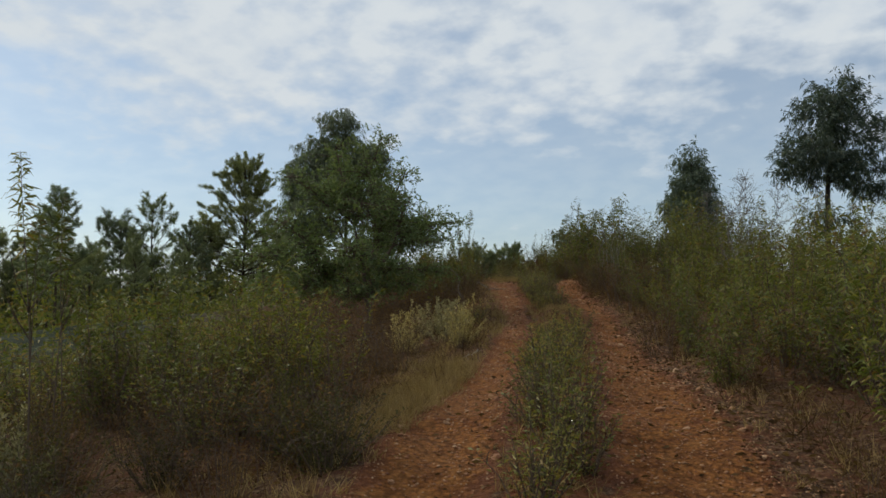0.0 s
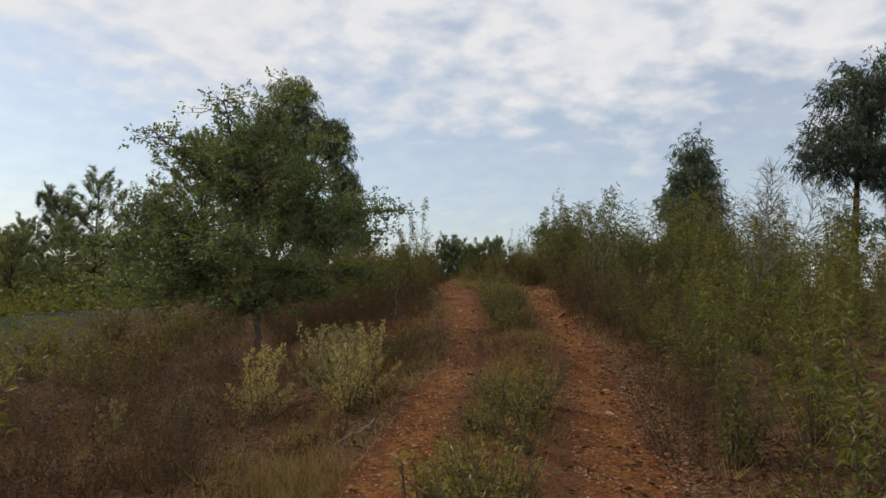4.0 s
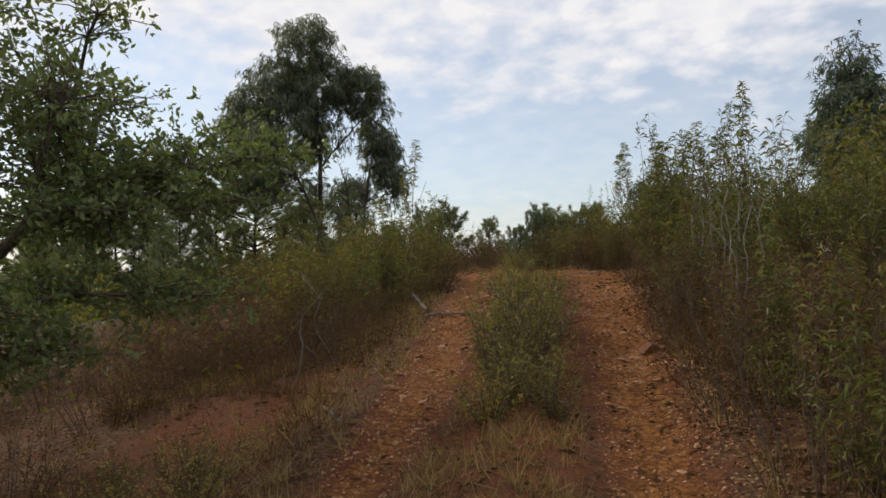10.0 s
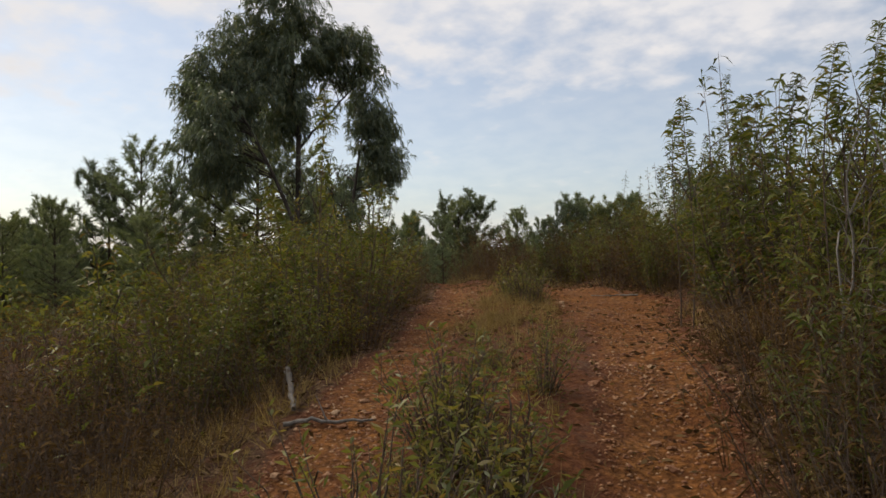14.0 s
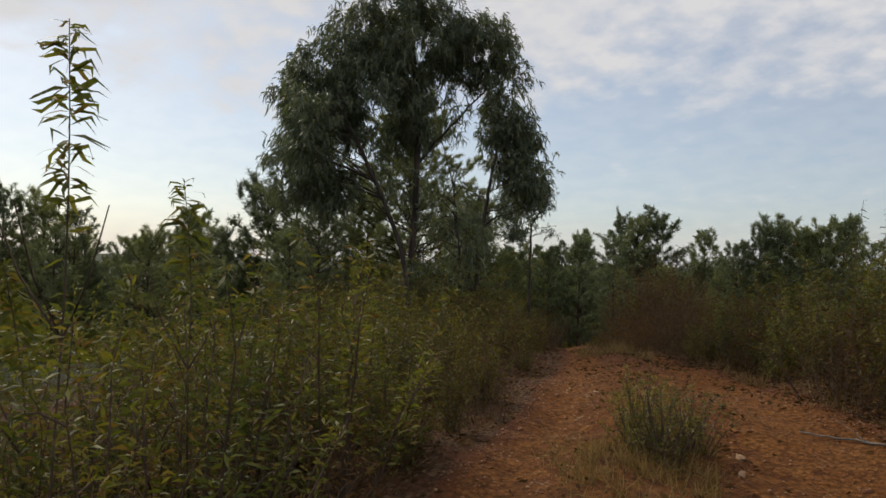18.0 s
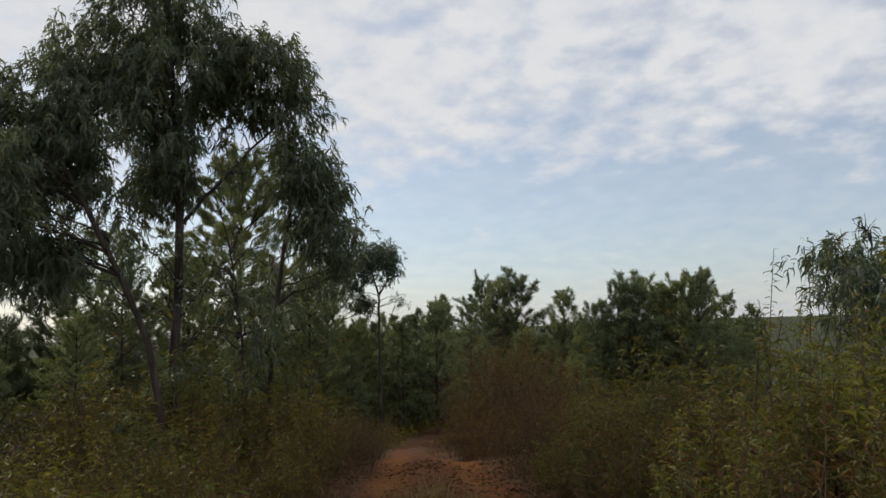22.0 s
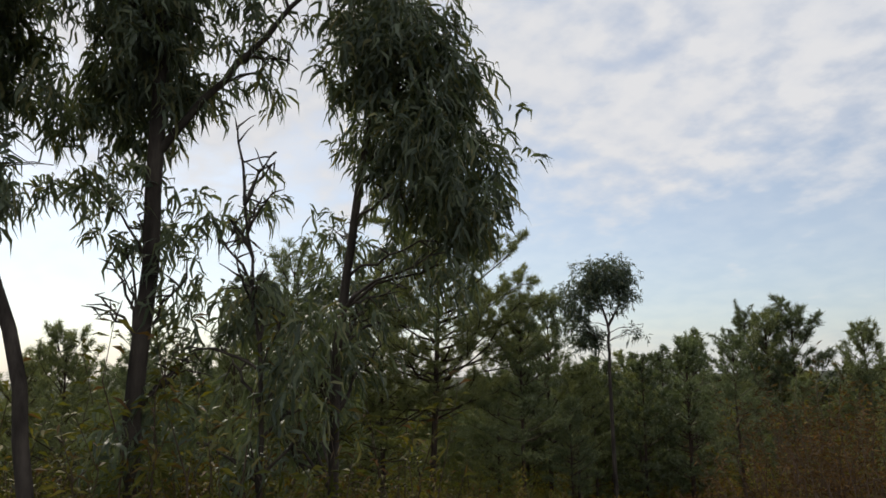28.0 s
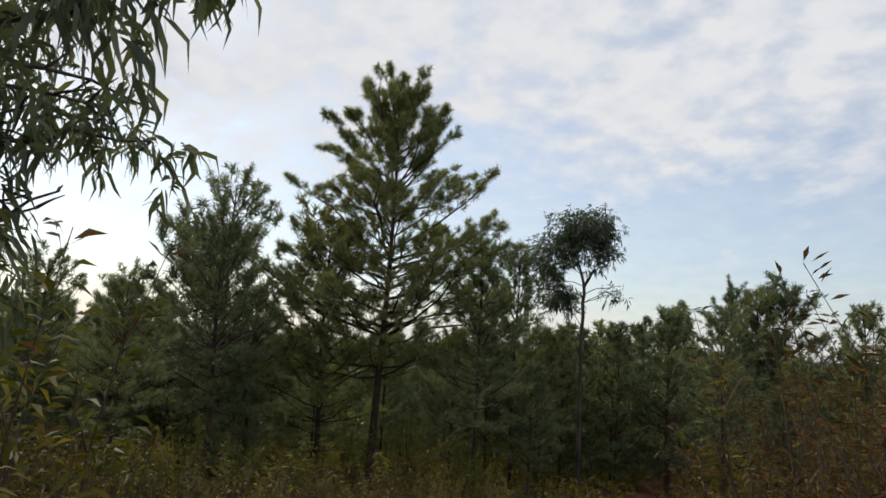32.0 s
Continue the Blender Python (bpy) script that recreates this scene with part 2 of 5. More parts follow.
EARTH = earth_material()
STONE = stone_material()
LEAF_EUC = leaf_material("eucalyptus_leaf", [(0.0, (0.058, 0.080, 0.068)), (0.5, (0.094, 0.124, 0.098)), (0.85, (0.130, 0.160, 0.112)), (1.0, (0.170, 0.166, 0.090))], 0.32, 0.48, 0.3)
LEAF_OAK = leaf_material("oak_leaf", [(0.0, (0.108, 0.144, 0.066)), (0.6, (0.170, 0.216, 0.092)), (1.0, (0.240, 0.262, 0.110))], 0.46, 0.5, 0.3)
LEAF_SHRUB = leaf_material("shrub_leaf", [(0.0, (0.068, 0.082, 0.021)), (0.45, (0.116, 0.132, 0.030)), (0.74, (0.175, 0.170, 0.041)), (0.88, (0.194, 0.146, 0.048)), (1.0, (0.118, 0.070, 0.030))], 0.38, 0.56, 0.2)
LEAF_HEATH = leaf_material("heath_leaf", [(0.0, (0.040, 0.044, 0.018)), (0.5, (0.072, 0.070, 0.026)), (1.0, (0.135, 0.110, 0.040))], 0.25, 0.7, 0.12)
LEAF_SCRUB = leaf_material("scrub_leaf", [(0.0, (0.068, 0.076, 0.020)), (0.38, (0.120, 0.122, 0.028)), (0.70, (0.176, 0.156, 0.038)), (0.88, (0.158, 0.092, 0.034)), (1.0, (0.098, 0.052, 0.024))], 0.36, 0.6, 0.18)
LEAF_STRIP = leaf_material("rockrose_leaf", [(0.0, (0.092, 0.104, 0.030)), (0.40, (0.150, 0.156, 0.042)), (0.68, (0.225, 0.195, 0.060)), (1.0, (0.225, 0.140, 0.058))], 0.38, 0.5, 0.3)
LEAF_PALE = leaf_material("silvery_leaf", [(0.0, (0.180, 0.156, 0.084)), (0.5, (0.275, 0.242, 0.138)), (1.0, (0.400, 0.352, 0.225))], 0.3, 0.75, 0.15)
LEAF_DRY = leaf_material("withered_leaf", [(0.0, (0.054, 0.031, 0.017)), (0.5, (0.100, 0.058, 0.029)), (1.0, (0.178, 0.112, 0.052))], 0.25, 0.85, 0.05)
LEAF_RUST = leaf_material("rusty_leaf", [(0.0, (0.070, 0.032, 0.016)), (0.5, (0.130, 0.060, 0.026)), (0.8, (0.165, 0.100, 0.036)), (1.0, (0.110, 0.100, 0.030))], 0.3, 0.7, 0.1)
GRASS_DRY = leaf_material("dry_grass", [(0.0, (0.170, 0.108, 0.048)), (0.5, (0.290, 0.195, 0.090)), (1.0, (0.410, 0.300, 0.150))], 0.3, 0.7, 0.15)
NEEDLE = leaf_material("pine_needle", [(0.0, (0.112, 0.140, 0.086)), (0.5, (0.158, 0.190, 0.110)), (1.0, (0.210, 0.235, 0.130))], 0.34, 0.5, 0.3)
LEAF_YOUNG = leaf_material("young_leaf", [(0.0, (0.100, 0.122, 0.030)), (0.5, (0.150, 0.168, 0.042)), (1.0, (0.215, 0.200, 0.056))], 0.42)
BARK_EUC = bark_material("eucalyptus_bark", (0.030, 0.024, 0.020), (0.092, 0.075, 0.061), 9.0)
BARK_PINE = bark_material("pine_bark", (0.028, 0.020, 0.015), (0.090, 0.062, 0.046), 16.0)
BARK_TWIG = bark_material("twig_bark", (0.062, 0.044, 0.032), (0.150, 0.108, 0.078), 30.0)
BARK_GREY = bark_material("grey_dead_wood", (0.110, 0.095, 0.082), (0.270, 0.240, 0.210), 25.0)

# ---------------------------------------------------------------- the lie of the land
Y_KEYS = (-10, 0, 6, 8.3, 12, 15.1, 17.5, 20.4, 24, 28, 31, 33, 40, 50, 70, 120)
Z_KEYS = (-1.0, 0.02, 0.58, 0.72, 0.96, 1.27, 1.64, 1.96, 2.1, 2.08, 1.88, 1.65, 0.6, -0.8, -3, -6)
# edges of the two wheel tracks: outer left, inner left, inner right, outer right
EDGE_Y = (-8, 0, 5.6, 9.5, 13.5, 17, 21, 24.5, 28, 33, 43, 70)
EDGE_LL = (-2.3, -1.4, -0.42, 0.4, 1.15, 1.2, 1.15, 0.8, 0.25, -1.2, -4.3, -11)
EDGE_LR = (-1.6, -0.6, 0.48, 1.05, 1.55, 1.8, 1.75, 1.5, 0.85, -0.55, -3.7, -10.4)
EDGE_RL = (-0.7, 0.2, 1.2, 2.0, 2.65, 2.78, 2.8, 2.4, 1.4, -0.1, -3.4, -10)
EDGE_RR = (0.4, 1.3, 2.42, 2.80, 3.35, 3.55, 3.75, 4.0, 2.3, 0.75, -3.0, -9.5)


def edges(y):
    return [np.interp(y, EDGE_Y, e) for e in (EDGE_LL, EDGE_LR, EDGE_RL, EDGE_RR)]


WAVES = np.random.RandomState(5)
WAVES = [(a, k * math.cos(q), k * math.sin(q), p) for a, k, q, p in zip(
    (0.03, 0.03, 0.02, 0.02, 0.015, 0.012, 0.008, 0.006), (0.9, 1.5, 2.3, 3.4, 5.0, 7.5, 11.0, 16.0), WAVES.uniform(0, 6.3, 8), WAVES.uniform(0, 6.3, 8))]


def ease(v, a, b):
    s = np.clip((v - a) / (b - a), 0, 1)
    return s * s * (3 - 2 * s)


def bare_earth(x, y):
    """1 on the worn wheel tracks, 0 under the plants."""
    ll, lr, rl, rr = edges(y)
    left = ease(x, ll - 0.15, ll + 0.25) * (1 - ease(x, lr - 0.25, lr + 0.2))
    right = ease(x, rl - 0.2, rl + 0.25) * (1 - ease(x, rr - 0.4, rr + 0.05))
    strip = ease(x, lr, lr + 0.1) * (1 - ease(x, rl - 0.1, rl)) * 0.5
    wide = ease(y, 20.5, 22.5) * (1 - ease(y, 27, 30)) * ease(x, ll, ll + 0.2) * (1 - ease(x, rr - 0.2, rr + 0.2)) * 0.75
    terrace = 0.2 * ease(x, ll - 6, ll - 4) * (1 - ease(x, ll - 0.9, ll - 0.4)) * ease(y, 7, 9) * (1 - ease(y, 15, 18))
    furrow = 0.46 * ease(x, ll - 2.6, ll - 2.1) * (1 - ease(x, ll - 0.5, ll - 0.2)) * ease(y, 12.4, 13.2) * (1 - ease(y, 17.2, 18.2))
    return np.clip(np.maximum.reduce([left, right, strip, wide, terrace, furrow]), 0, 1) * (1 - 0.45 * ease(y, 35, 41))


def ground_z(x, y):
    x, y = np.asarray(x, float), np.asarray(y, float)
    ll, lr, rl, rr = edges(y)
    z = np.interp(y, Y_KEYS, Z_KEYS)
    for d in (-1.2, 1.2):
        z = z + np.interp(y + d, Y_KEYS, Z_KEYS)
    z = z / 3
    away = np.maximum(0, ll - 0.2 - x)
    z = z - 5.0 * (1 - np.exp(-away / 38))
    beside = np.maximum(0, x - rr)
    z = z + 0.14 * (1 - np.exp(-beside / 0.5)) - 3.0 * (1 - np.exp(-np.maximum(0, beside - 8) / 40))
    z = z - 0.30 * ease(away, 0.05, 1.0) * ease(y, 12, 16) * (1 - ease(y, 20, 23))
    z = z + 0.12 * ease(x - rl, 0.0, 0.9) * ease(y, 13, 16) * (1 - ease(y, 20, 22))
    near = np.exp(-np.maximum(0, np.hypot(x - 1, y - 15) - 30) / 20)
    for a, kx, ky, p in WAVES:
        z = z + a * near * np.sin(kx * x + ky * y + p)
    hump = np.exp(-(((x - (lr + rl) / 2) / 0.35) ** 2)) * 0.06
    ruts = np.exp(-(((x - (ll + lr) / 2) / 0.3) ** 2)) * 0.05 + np.exp(-(((x - (rl + rr) / 2) / 0.3) ** 2)) * 0.05
    z = z + hump - ruts - 0.05 * np.exp(-(((x - ll + 0.3) / 0.25) ** 2))
    far = np.hypot(x, y)
    bearing = np.arctan2(x, y)
    hills = 8 + 5 * np.sin(bearing * 3 + 0.6) + 2.5 * np.sin(bearing * 7 + 2) + 9 * np.sin(bearing - 0.1)
    return z + ease(far, 300, 900) * np.maximum(hills, 1)


def wild_cover(x, y):
    """1 where low scrub hides the earth, away from the track."""
    ll, lr, rl, rr = edges(y)
    aside = np.maximum(np.maximum(ll - x, x - rr), 0)
    return np.clip(ease(aside, 5, 10) + ease(y, 38, 46) * ease(aside, 0.2, 2), 0, 1)


def grow(start, stop, step, factor):
    out, d = [], start
    while abs(d - start) < stop:
        out.append(d)
        d += step
        step *= factor
    return out


def mesh_from(name, verts, faces):
    """A mesh from arrays of vertices and of faces with one number of corners each (a list of such arrays)."""
    me = bpy.data.meshes.new(name)
    verts = np.asarray(verts, np.float32)
    faces = [np.asarray(f, np.int32) for f in (faces if isinstance(faces, list) else [faces]) if len(f)]
    loops = np.concatenate([f.ravel() for f in faces])
    counts = np.concatenate([np.full(len(f), f.shape[1], np.int32) for f in faces])
    me.vertices.add(len(verts))
    me.vertices.foreach_set("co", verts.ravel())
    me.loops.add(len(loops))
    me.loops.foreach_set("vertex_index", loops)
    me.polygons.add(len(counts))
    me.polygons.foreach_set("loop_start", np.concatenate([[0], np.cumsum(counts)[:-1]]).astype(np.int32))
    me.update(calc_edges=True)
    me.validate()
    return me


def part(name, me, material, parent=None, label="", smooth=False):
    """Links a mesh as one object, under parent if there is one."""
    if not me.materials:
        me.materials.append(material)
    if smooth:
        me.shade_smooth()
    ob = new(name, me)
    ob.parent = parent
    return tagged(ob, label)


def thing(name, label, category, group=""):
    return tagged(new(name), label, category, group)


xs = sorted({round(v, 3) for v in [*np.arange(-5, 8, 0.13), *(8 + d for d in grow(0, 2500, 0.2, 1.13)), *(-5 - d for d in grow(0, 2500, 0.2, 1.13))]})
ys = sorted({round(v, 3) for v in [*np.arange(-3, 38, 0.15), *(38 + d for d in grow(0, 2500, 0.2, 1.13)), *(-3 - d for d in grow(0, 2500, 0.2, 1.13))]})
gx, gy = np.meshgrid(xs, ys)
gz = ground_z(gx, gy)
count = np.arange(gx.size).reshape(gx.shape)
quads = np.stack([count[:-1, :-1], count[:-1, 1:], count[1:, 1:], count[1:, :-1]], -1).reshape(-1, 4)
ground_mesh = mesh_from("ground", np.stack([gx, gy, gz], -1).reshape(-1, 3), quads)
worn = ground_mesh.attributes.new("bare", "FLOAT", "POINT")
worn.data.foreach_set("value", bare_earth(gx, gy).ravel().astype(np.float32))
wild = ground_mesh.attributes.new("wild", "FLOAT", "POINT")
wild.data.foreach_set("value", wild_cover(gx, gy).ravel().astype(np.float32))
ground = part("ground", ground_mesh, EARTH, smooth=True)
tagged(ground, "red earth hillside with two worn wheel tracks and leaf litter", "ground", kind="structure")


def on_ground(x, y):
    return float(ground_z(x, y))


# ---------------------------------------------------------------- growing things
def unit(v):
    return v / np.maximum(np.linalg.norm(v, axis=-1, keepdims=True), 1e-9)


class Wood:
    """Collects tapered tubes for stems and branches."""

    def __init__(self):
        self.v, self.f, self.n = [], [], 0

    def tube(self, pts, radii, sides=5):
        pts = np.asarray(pts, float)
        way = unit(np.gradient(pts, axis=0))
        ref = np.where(np.abs(way[:, 2:3]) > 0.9, (1.0, 0, 0), (0, 0, 1.0))
        a = unit(np.cross(way, ref))
        b = np.cross(way, a)
        q = np.arange(sides) * 2 * math.pi / sides
        ring = a[:, None] * np.cos(q)[None, :, None] + b[:, None] * np.sin(q)[None, :, None]
        self.v.append((pts[:, None] + ring * np.asarray(radii, float)[:, None, None]).reshape(-1, 3))
        i = np.arange(len(pts) - 1)[:, None] * sides + np.arange(sides)[None] + self.n
        j = np.arange(len(pts) - 1)[:, None] * sides + (np.arange(sides)[None] + 1) % sides + self.n
        self.f.append(np.stack([i, j, j + sides, i + sides], -1).reshape(-1, 4))
        self.n += len(pts) * sides

    def mesh(self, name):
        return mesh_from(name, np.concatenate(self.v), np.concatenate(self.f))


def leaves_mesh(name, at, way, length, width, rng, droop=0.15, fine=False):
    """Many leaves: at, way: (n, 3); length, width: (n,) or a number. fine: long leaves with two joints, else a folded lozenge."""
    n = len(at)
    way = unit(np.asarray(way, float))
    length = np.broadcast_to(np.asarray(length, float), (n,))[:, None]
    width = np.broadcast_to(np.asarray(width, float), (n,))[:, None]
    side = unit(np.cross(way, rng.normal(size=(n, 3))))
    up = np.cross(side, way)
    fall = np.array((0, 0, -1.0)) * droop
    if fine:
        curl = up * rng.uniform(-0.15, 0.15, (n, 1)) + side * rng.choice((-1, 1), (n, 1)) * rng.uniform(0.15, 0.55, (n, 1))
        m1, m2 = at + (way + curl * 0.6) * length * 0.33, at + (way + curl + fall * 0.5) * length * 0.68
        tip = at + (way * 0.95 + curl * 0.1 + fall) * length
        v = np.stack([at, m1 + side * width / 2, m1 - side * width / 2, m2 + side * width * 0.4, m2 - side * width * 0.4, tip], 1)
        k = np.arange(n)[:, None] * 6
        return mesh_from(name, v.reshape(-1, 3), [np.concatenate([k + (0, 1, 2), k + (3, 5, 4)]), k + (1, 3, 4, 2)])
    mid = at + way * length * 0.45 + up * width * 0.15
    v = np.stack([at, mid + side * width / 2, at + (way + fall) * length, mid - side * width / 2], 1)
    k = np.arange(n)[:, None] * 4
    return mesh_from(name, v.reshape(-1, 3), k + (0, 1, 2, 3))


def spikes_mesh(name, at, way, length, width, rng):
    """Many needles or blades of grass, one long triangle each."""
    n = len(at)
    way = unit(np.asarray(way, float))
    length, width = (np.broadcast_to(np.asarray(v, float), (n,))[:, None] for v in (length, width))
    side = unit(np.cross(way, rng.normal(size=(n, 3)))) * width / 2
    v = np.stack([at - side, at + side, at + way * length], 1)
    return mesh_from(name, v.reshape(-1, 3), np.arange(3 * n).reshape(-1, 3))


def scatter(rng, n, up=0.5):
    """Random directions, with a bias upwards (up > 0) or downwards."""
    v = rng.normal(size=(n, 3))
    v[:, 2] += up
    return unit(v)


def leafy_shrub(seed, height, spread, stems, leaves, leaf, up, names, mats, bare=0.25, bend=0.3, width=None, shoots=0.0, rooted=0.2, thick=1.0, droop=0.12):
    """A shrub of many upright stems with leaves along them. names: thing, label, category."""
    rng = np.random.RandomState(seed)
    wood, at, way, size = Wood(), [], [], []
    for s in range(stems):
        q, lean = rng.uniform(0, 6.283), rng.uniform(0.05, 1.0) ** 0.8
        h = height * rng.uniform(0.55, 1.0) * (1 - 0.25 * lean)
        out = np.array((math.cos(q), math.sin(q), 0)) * spread * lean
        shoot = rng.uniform() < shoots
        if shoot:
            h, out = height * rng.uniform(1.0, 1.22), out * 0.7
        joints = 6 if thick > 0.5 else 4
        t = np.linspace(0, 1, joints)[:, None]
        wob = rng.normal(size=(joints, 3)) * (0.03 * h, 0.03 * h, 0) * t
        base = out * rooted + np.array((0, 0, -0.05))
        pts = base + out * (t * (1 - bend) + t**2 * bend) * 0.9 + np.array((0, 0, h)) * t + wob
        r = (0.005 + 0.0035 * height) * thick
        wood.tube(pts, r * (1 - 0.85 * t[:, 0]), 3)
        n = max(3, int(leaves / stems * rng.uniform(0.7, 1.3)))
        k = rng.uniform(bare, 1.02, n)
        p = np.stack([np.interp(k, t[:, 0], pts[:, c]) for c in range(3)], 1)
        side = scatter(rng, n, 0.1) * (1, 1, 0.4)
        reach = 0.16 * spread * (1.15 - k)[:, None] * rng.uniform(0, 1.6, (n, 1))
        at.append(p + side * reach)
        way.append(unit(side) + np.array((0, 0, up)) + rng.normal(size=(n, 3)) * 0.25)
        size.append(leaf * rng.uniform(0.6, 1.2, n) * (1.25 if shoot else 1.0))
        for _ in range(2 if thick > 0.5 else 1):
            k0 = rng.uniform(0.25, 0.8)
            p0 = np.array([np.interp(k0, t[:, 0], pts[:, c]) for c in range(3)])
            p1 = p0 + unit(scatter(rng, 1, 0.8)[0] * (1, 1, 0.8)) * 0.3 * spread * rng.uniform(0.5, 1.2)
            wood.tube([p0, (p0 + p1) / 2 + (0, 0, 0.02), p1], (r * 0.5, r * 0.35, r * 0.12), 3)
    root = thing(*names)
    part("stem", wood.mesh("stem"), mats[0], root)
    size = np.concatenate(size)
    part("foliage", leaves_mesh("foliage", np.concatenate(at), np.concatenate(way), size, size * (width or 0.22), rng, droop), mats[1], root)
    return root


def lobe_points(rng, lobes, n, shell=0.6):
    """Points in the outer part of egg-shaped lobes (x, y, z, radius across, radius up), more in the larger ones."""
    vol = np.array([l[3] ** 2 * l[4] for l in lobes]) ** 0.8 * [l[5] if len(l) > 5 else 1.0 for l in lobes]
    pick = rng.choice(len(lobes), n, p=vol / vol.sum())
    d = unit(rng.normal(size=(n, 3)))
    r = rng.uniform(shell**3, 1, n) ** (1 / 3)
    lob = np.array([l[:5] for l in lobes])[pick]
    return lob[:, :3] + d * r[:, None] * lob[:, [3, 3, 4]], pick


def limb(wood, a, b, r0, r1, rng, sag=0.15, n=7, sides=6):
    t = np.linspace(0, 1, n)[:, None]
    a, b = np.asarray(a, float), np.asarray(b, float)
    span = np.linalg.norm(b - a)
    pts = a + (b - a) * t + np.array((0, 0, sag * span)) * (t * (1 - t)) + rng.normal(size=(n, 3)) * 0.025 * span * np.sin(t * math.pi)
    wood.tube(pts, r0 + (r1 - r0) * t[:, 0], sides)
    return pts


def gum_tree(name, label, seed, stems, lobes, sprays, leaf, per=8, fine=True, group=""):
    """A eucalyptus. stems: lists of (x, y, z, radius); lobes as lobe_points takes them; leaves hang in sprays."""
    rng = np.random.RandomState(seed)
    root = thing(name, label, "tree", group)
    ends = []
    for pts in stems:
        pts = np.array(pts, float)
        t = np.linspace(0, 1, 16)
        k = np.linspace(0, 1, len(pts))
        line = np.stack([np.interp(t, k, pts[:, c]) for c in range(3)], 1)
        for _ in range(2):
            line[1:-1] = (line[:-2] + line[1:-1] * 2 + line[2:]) / 4
        line[1:-1] += rng.normal(size=(14, 3)) * 0.015
        trunk = Wood()
        trunk.tube(line, np.interp(t, k, pts[:, 3]), 9)
        part("trunk" if not ends else "stem", trunk.mesh("trunk"), BARK_EUC, root, smooth=True)
        ends.append(line)
    spots = np.concatenate(ends)
    for l in lobes:
        c = np.array(l[:3])
        for _ in range(3):
            goal = c + unit(rng.normal(size=3)) * (l[3] * 0.6, l[3] * 0.6, l[4] * 0.6)
            cost = np.linalg.norm((spots - goal) * (1, 1, 0.7), axis=1) + np.where(spots[:, 2] > goal[2] - 0.2, 3.0, 0)
            a = spots[cost.argmin()]
            bough = Wood()
            pts = limb(bough, a, goal, 0.016, 0.006, rng, 0.3, sides=5)
            for p in pts[3:]:
                limb(bough, p, p + unit(rng.normal(size=3) + (0, 0, 0.2)) * 0.45 * l[3], 0.011, 0.003, rng, 0.1, 4, 3)
            part("bough", bough.mesh("bough"), BARK_EUC, root)
    clumps, pick = lobe_points(rng, [(*l[:3], l[3] * 0.92, l[4] * 0.92, *l[5:]) for l in lobes], sprays // 13, 0.4)
    own = rng.randint(len(clumps), size=sprays)
    at0 = clumps[own] + rng.normal(size=(sprays, 3)) * leaf * (1.0, 1.0, 0.75)
    n = len(at0)
    out = unit(at0 - np.array([l[:3] for l in lobes])[pick[own]] + rng.normal(size=(n, 3)) * 0.25)
    lean = unit(out * (1, 1, 0.4) + rng.normal(size=(n, 3)) * 0.5) * 0.7 + (0, 0, -0.18)
    step = np.arange(per)[None, :, None] / per
    at = at0[:, None] + (lean[:, None] * step + step**2 * (0, 0, -0.2)) * leaf * 1.15 + rng.normal(size=(n, per, 3)) * leaf * 0.12
    way = lean[:, None] * 0.8 + rng.normal(size=(n, per, 3)) * 0.5 + np.array((0, 0, -0.12))
    at, way = at.reshape(-1, 3), way.reshape(-1, 3)
    size = leaf * rng.uniform(0.6, 1.25, len(at))
    part("crown", leaves_mesh("crown", at, way, size, size * 0.19, rng, 0.7 if fine else 0.3, fine), LEAF_EUC, root)
    return root


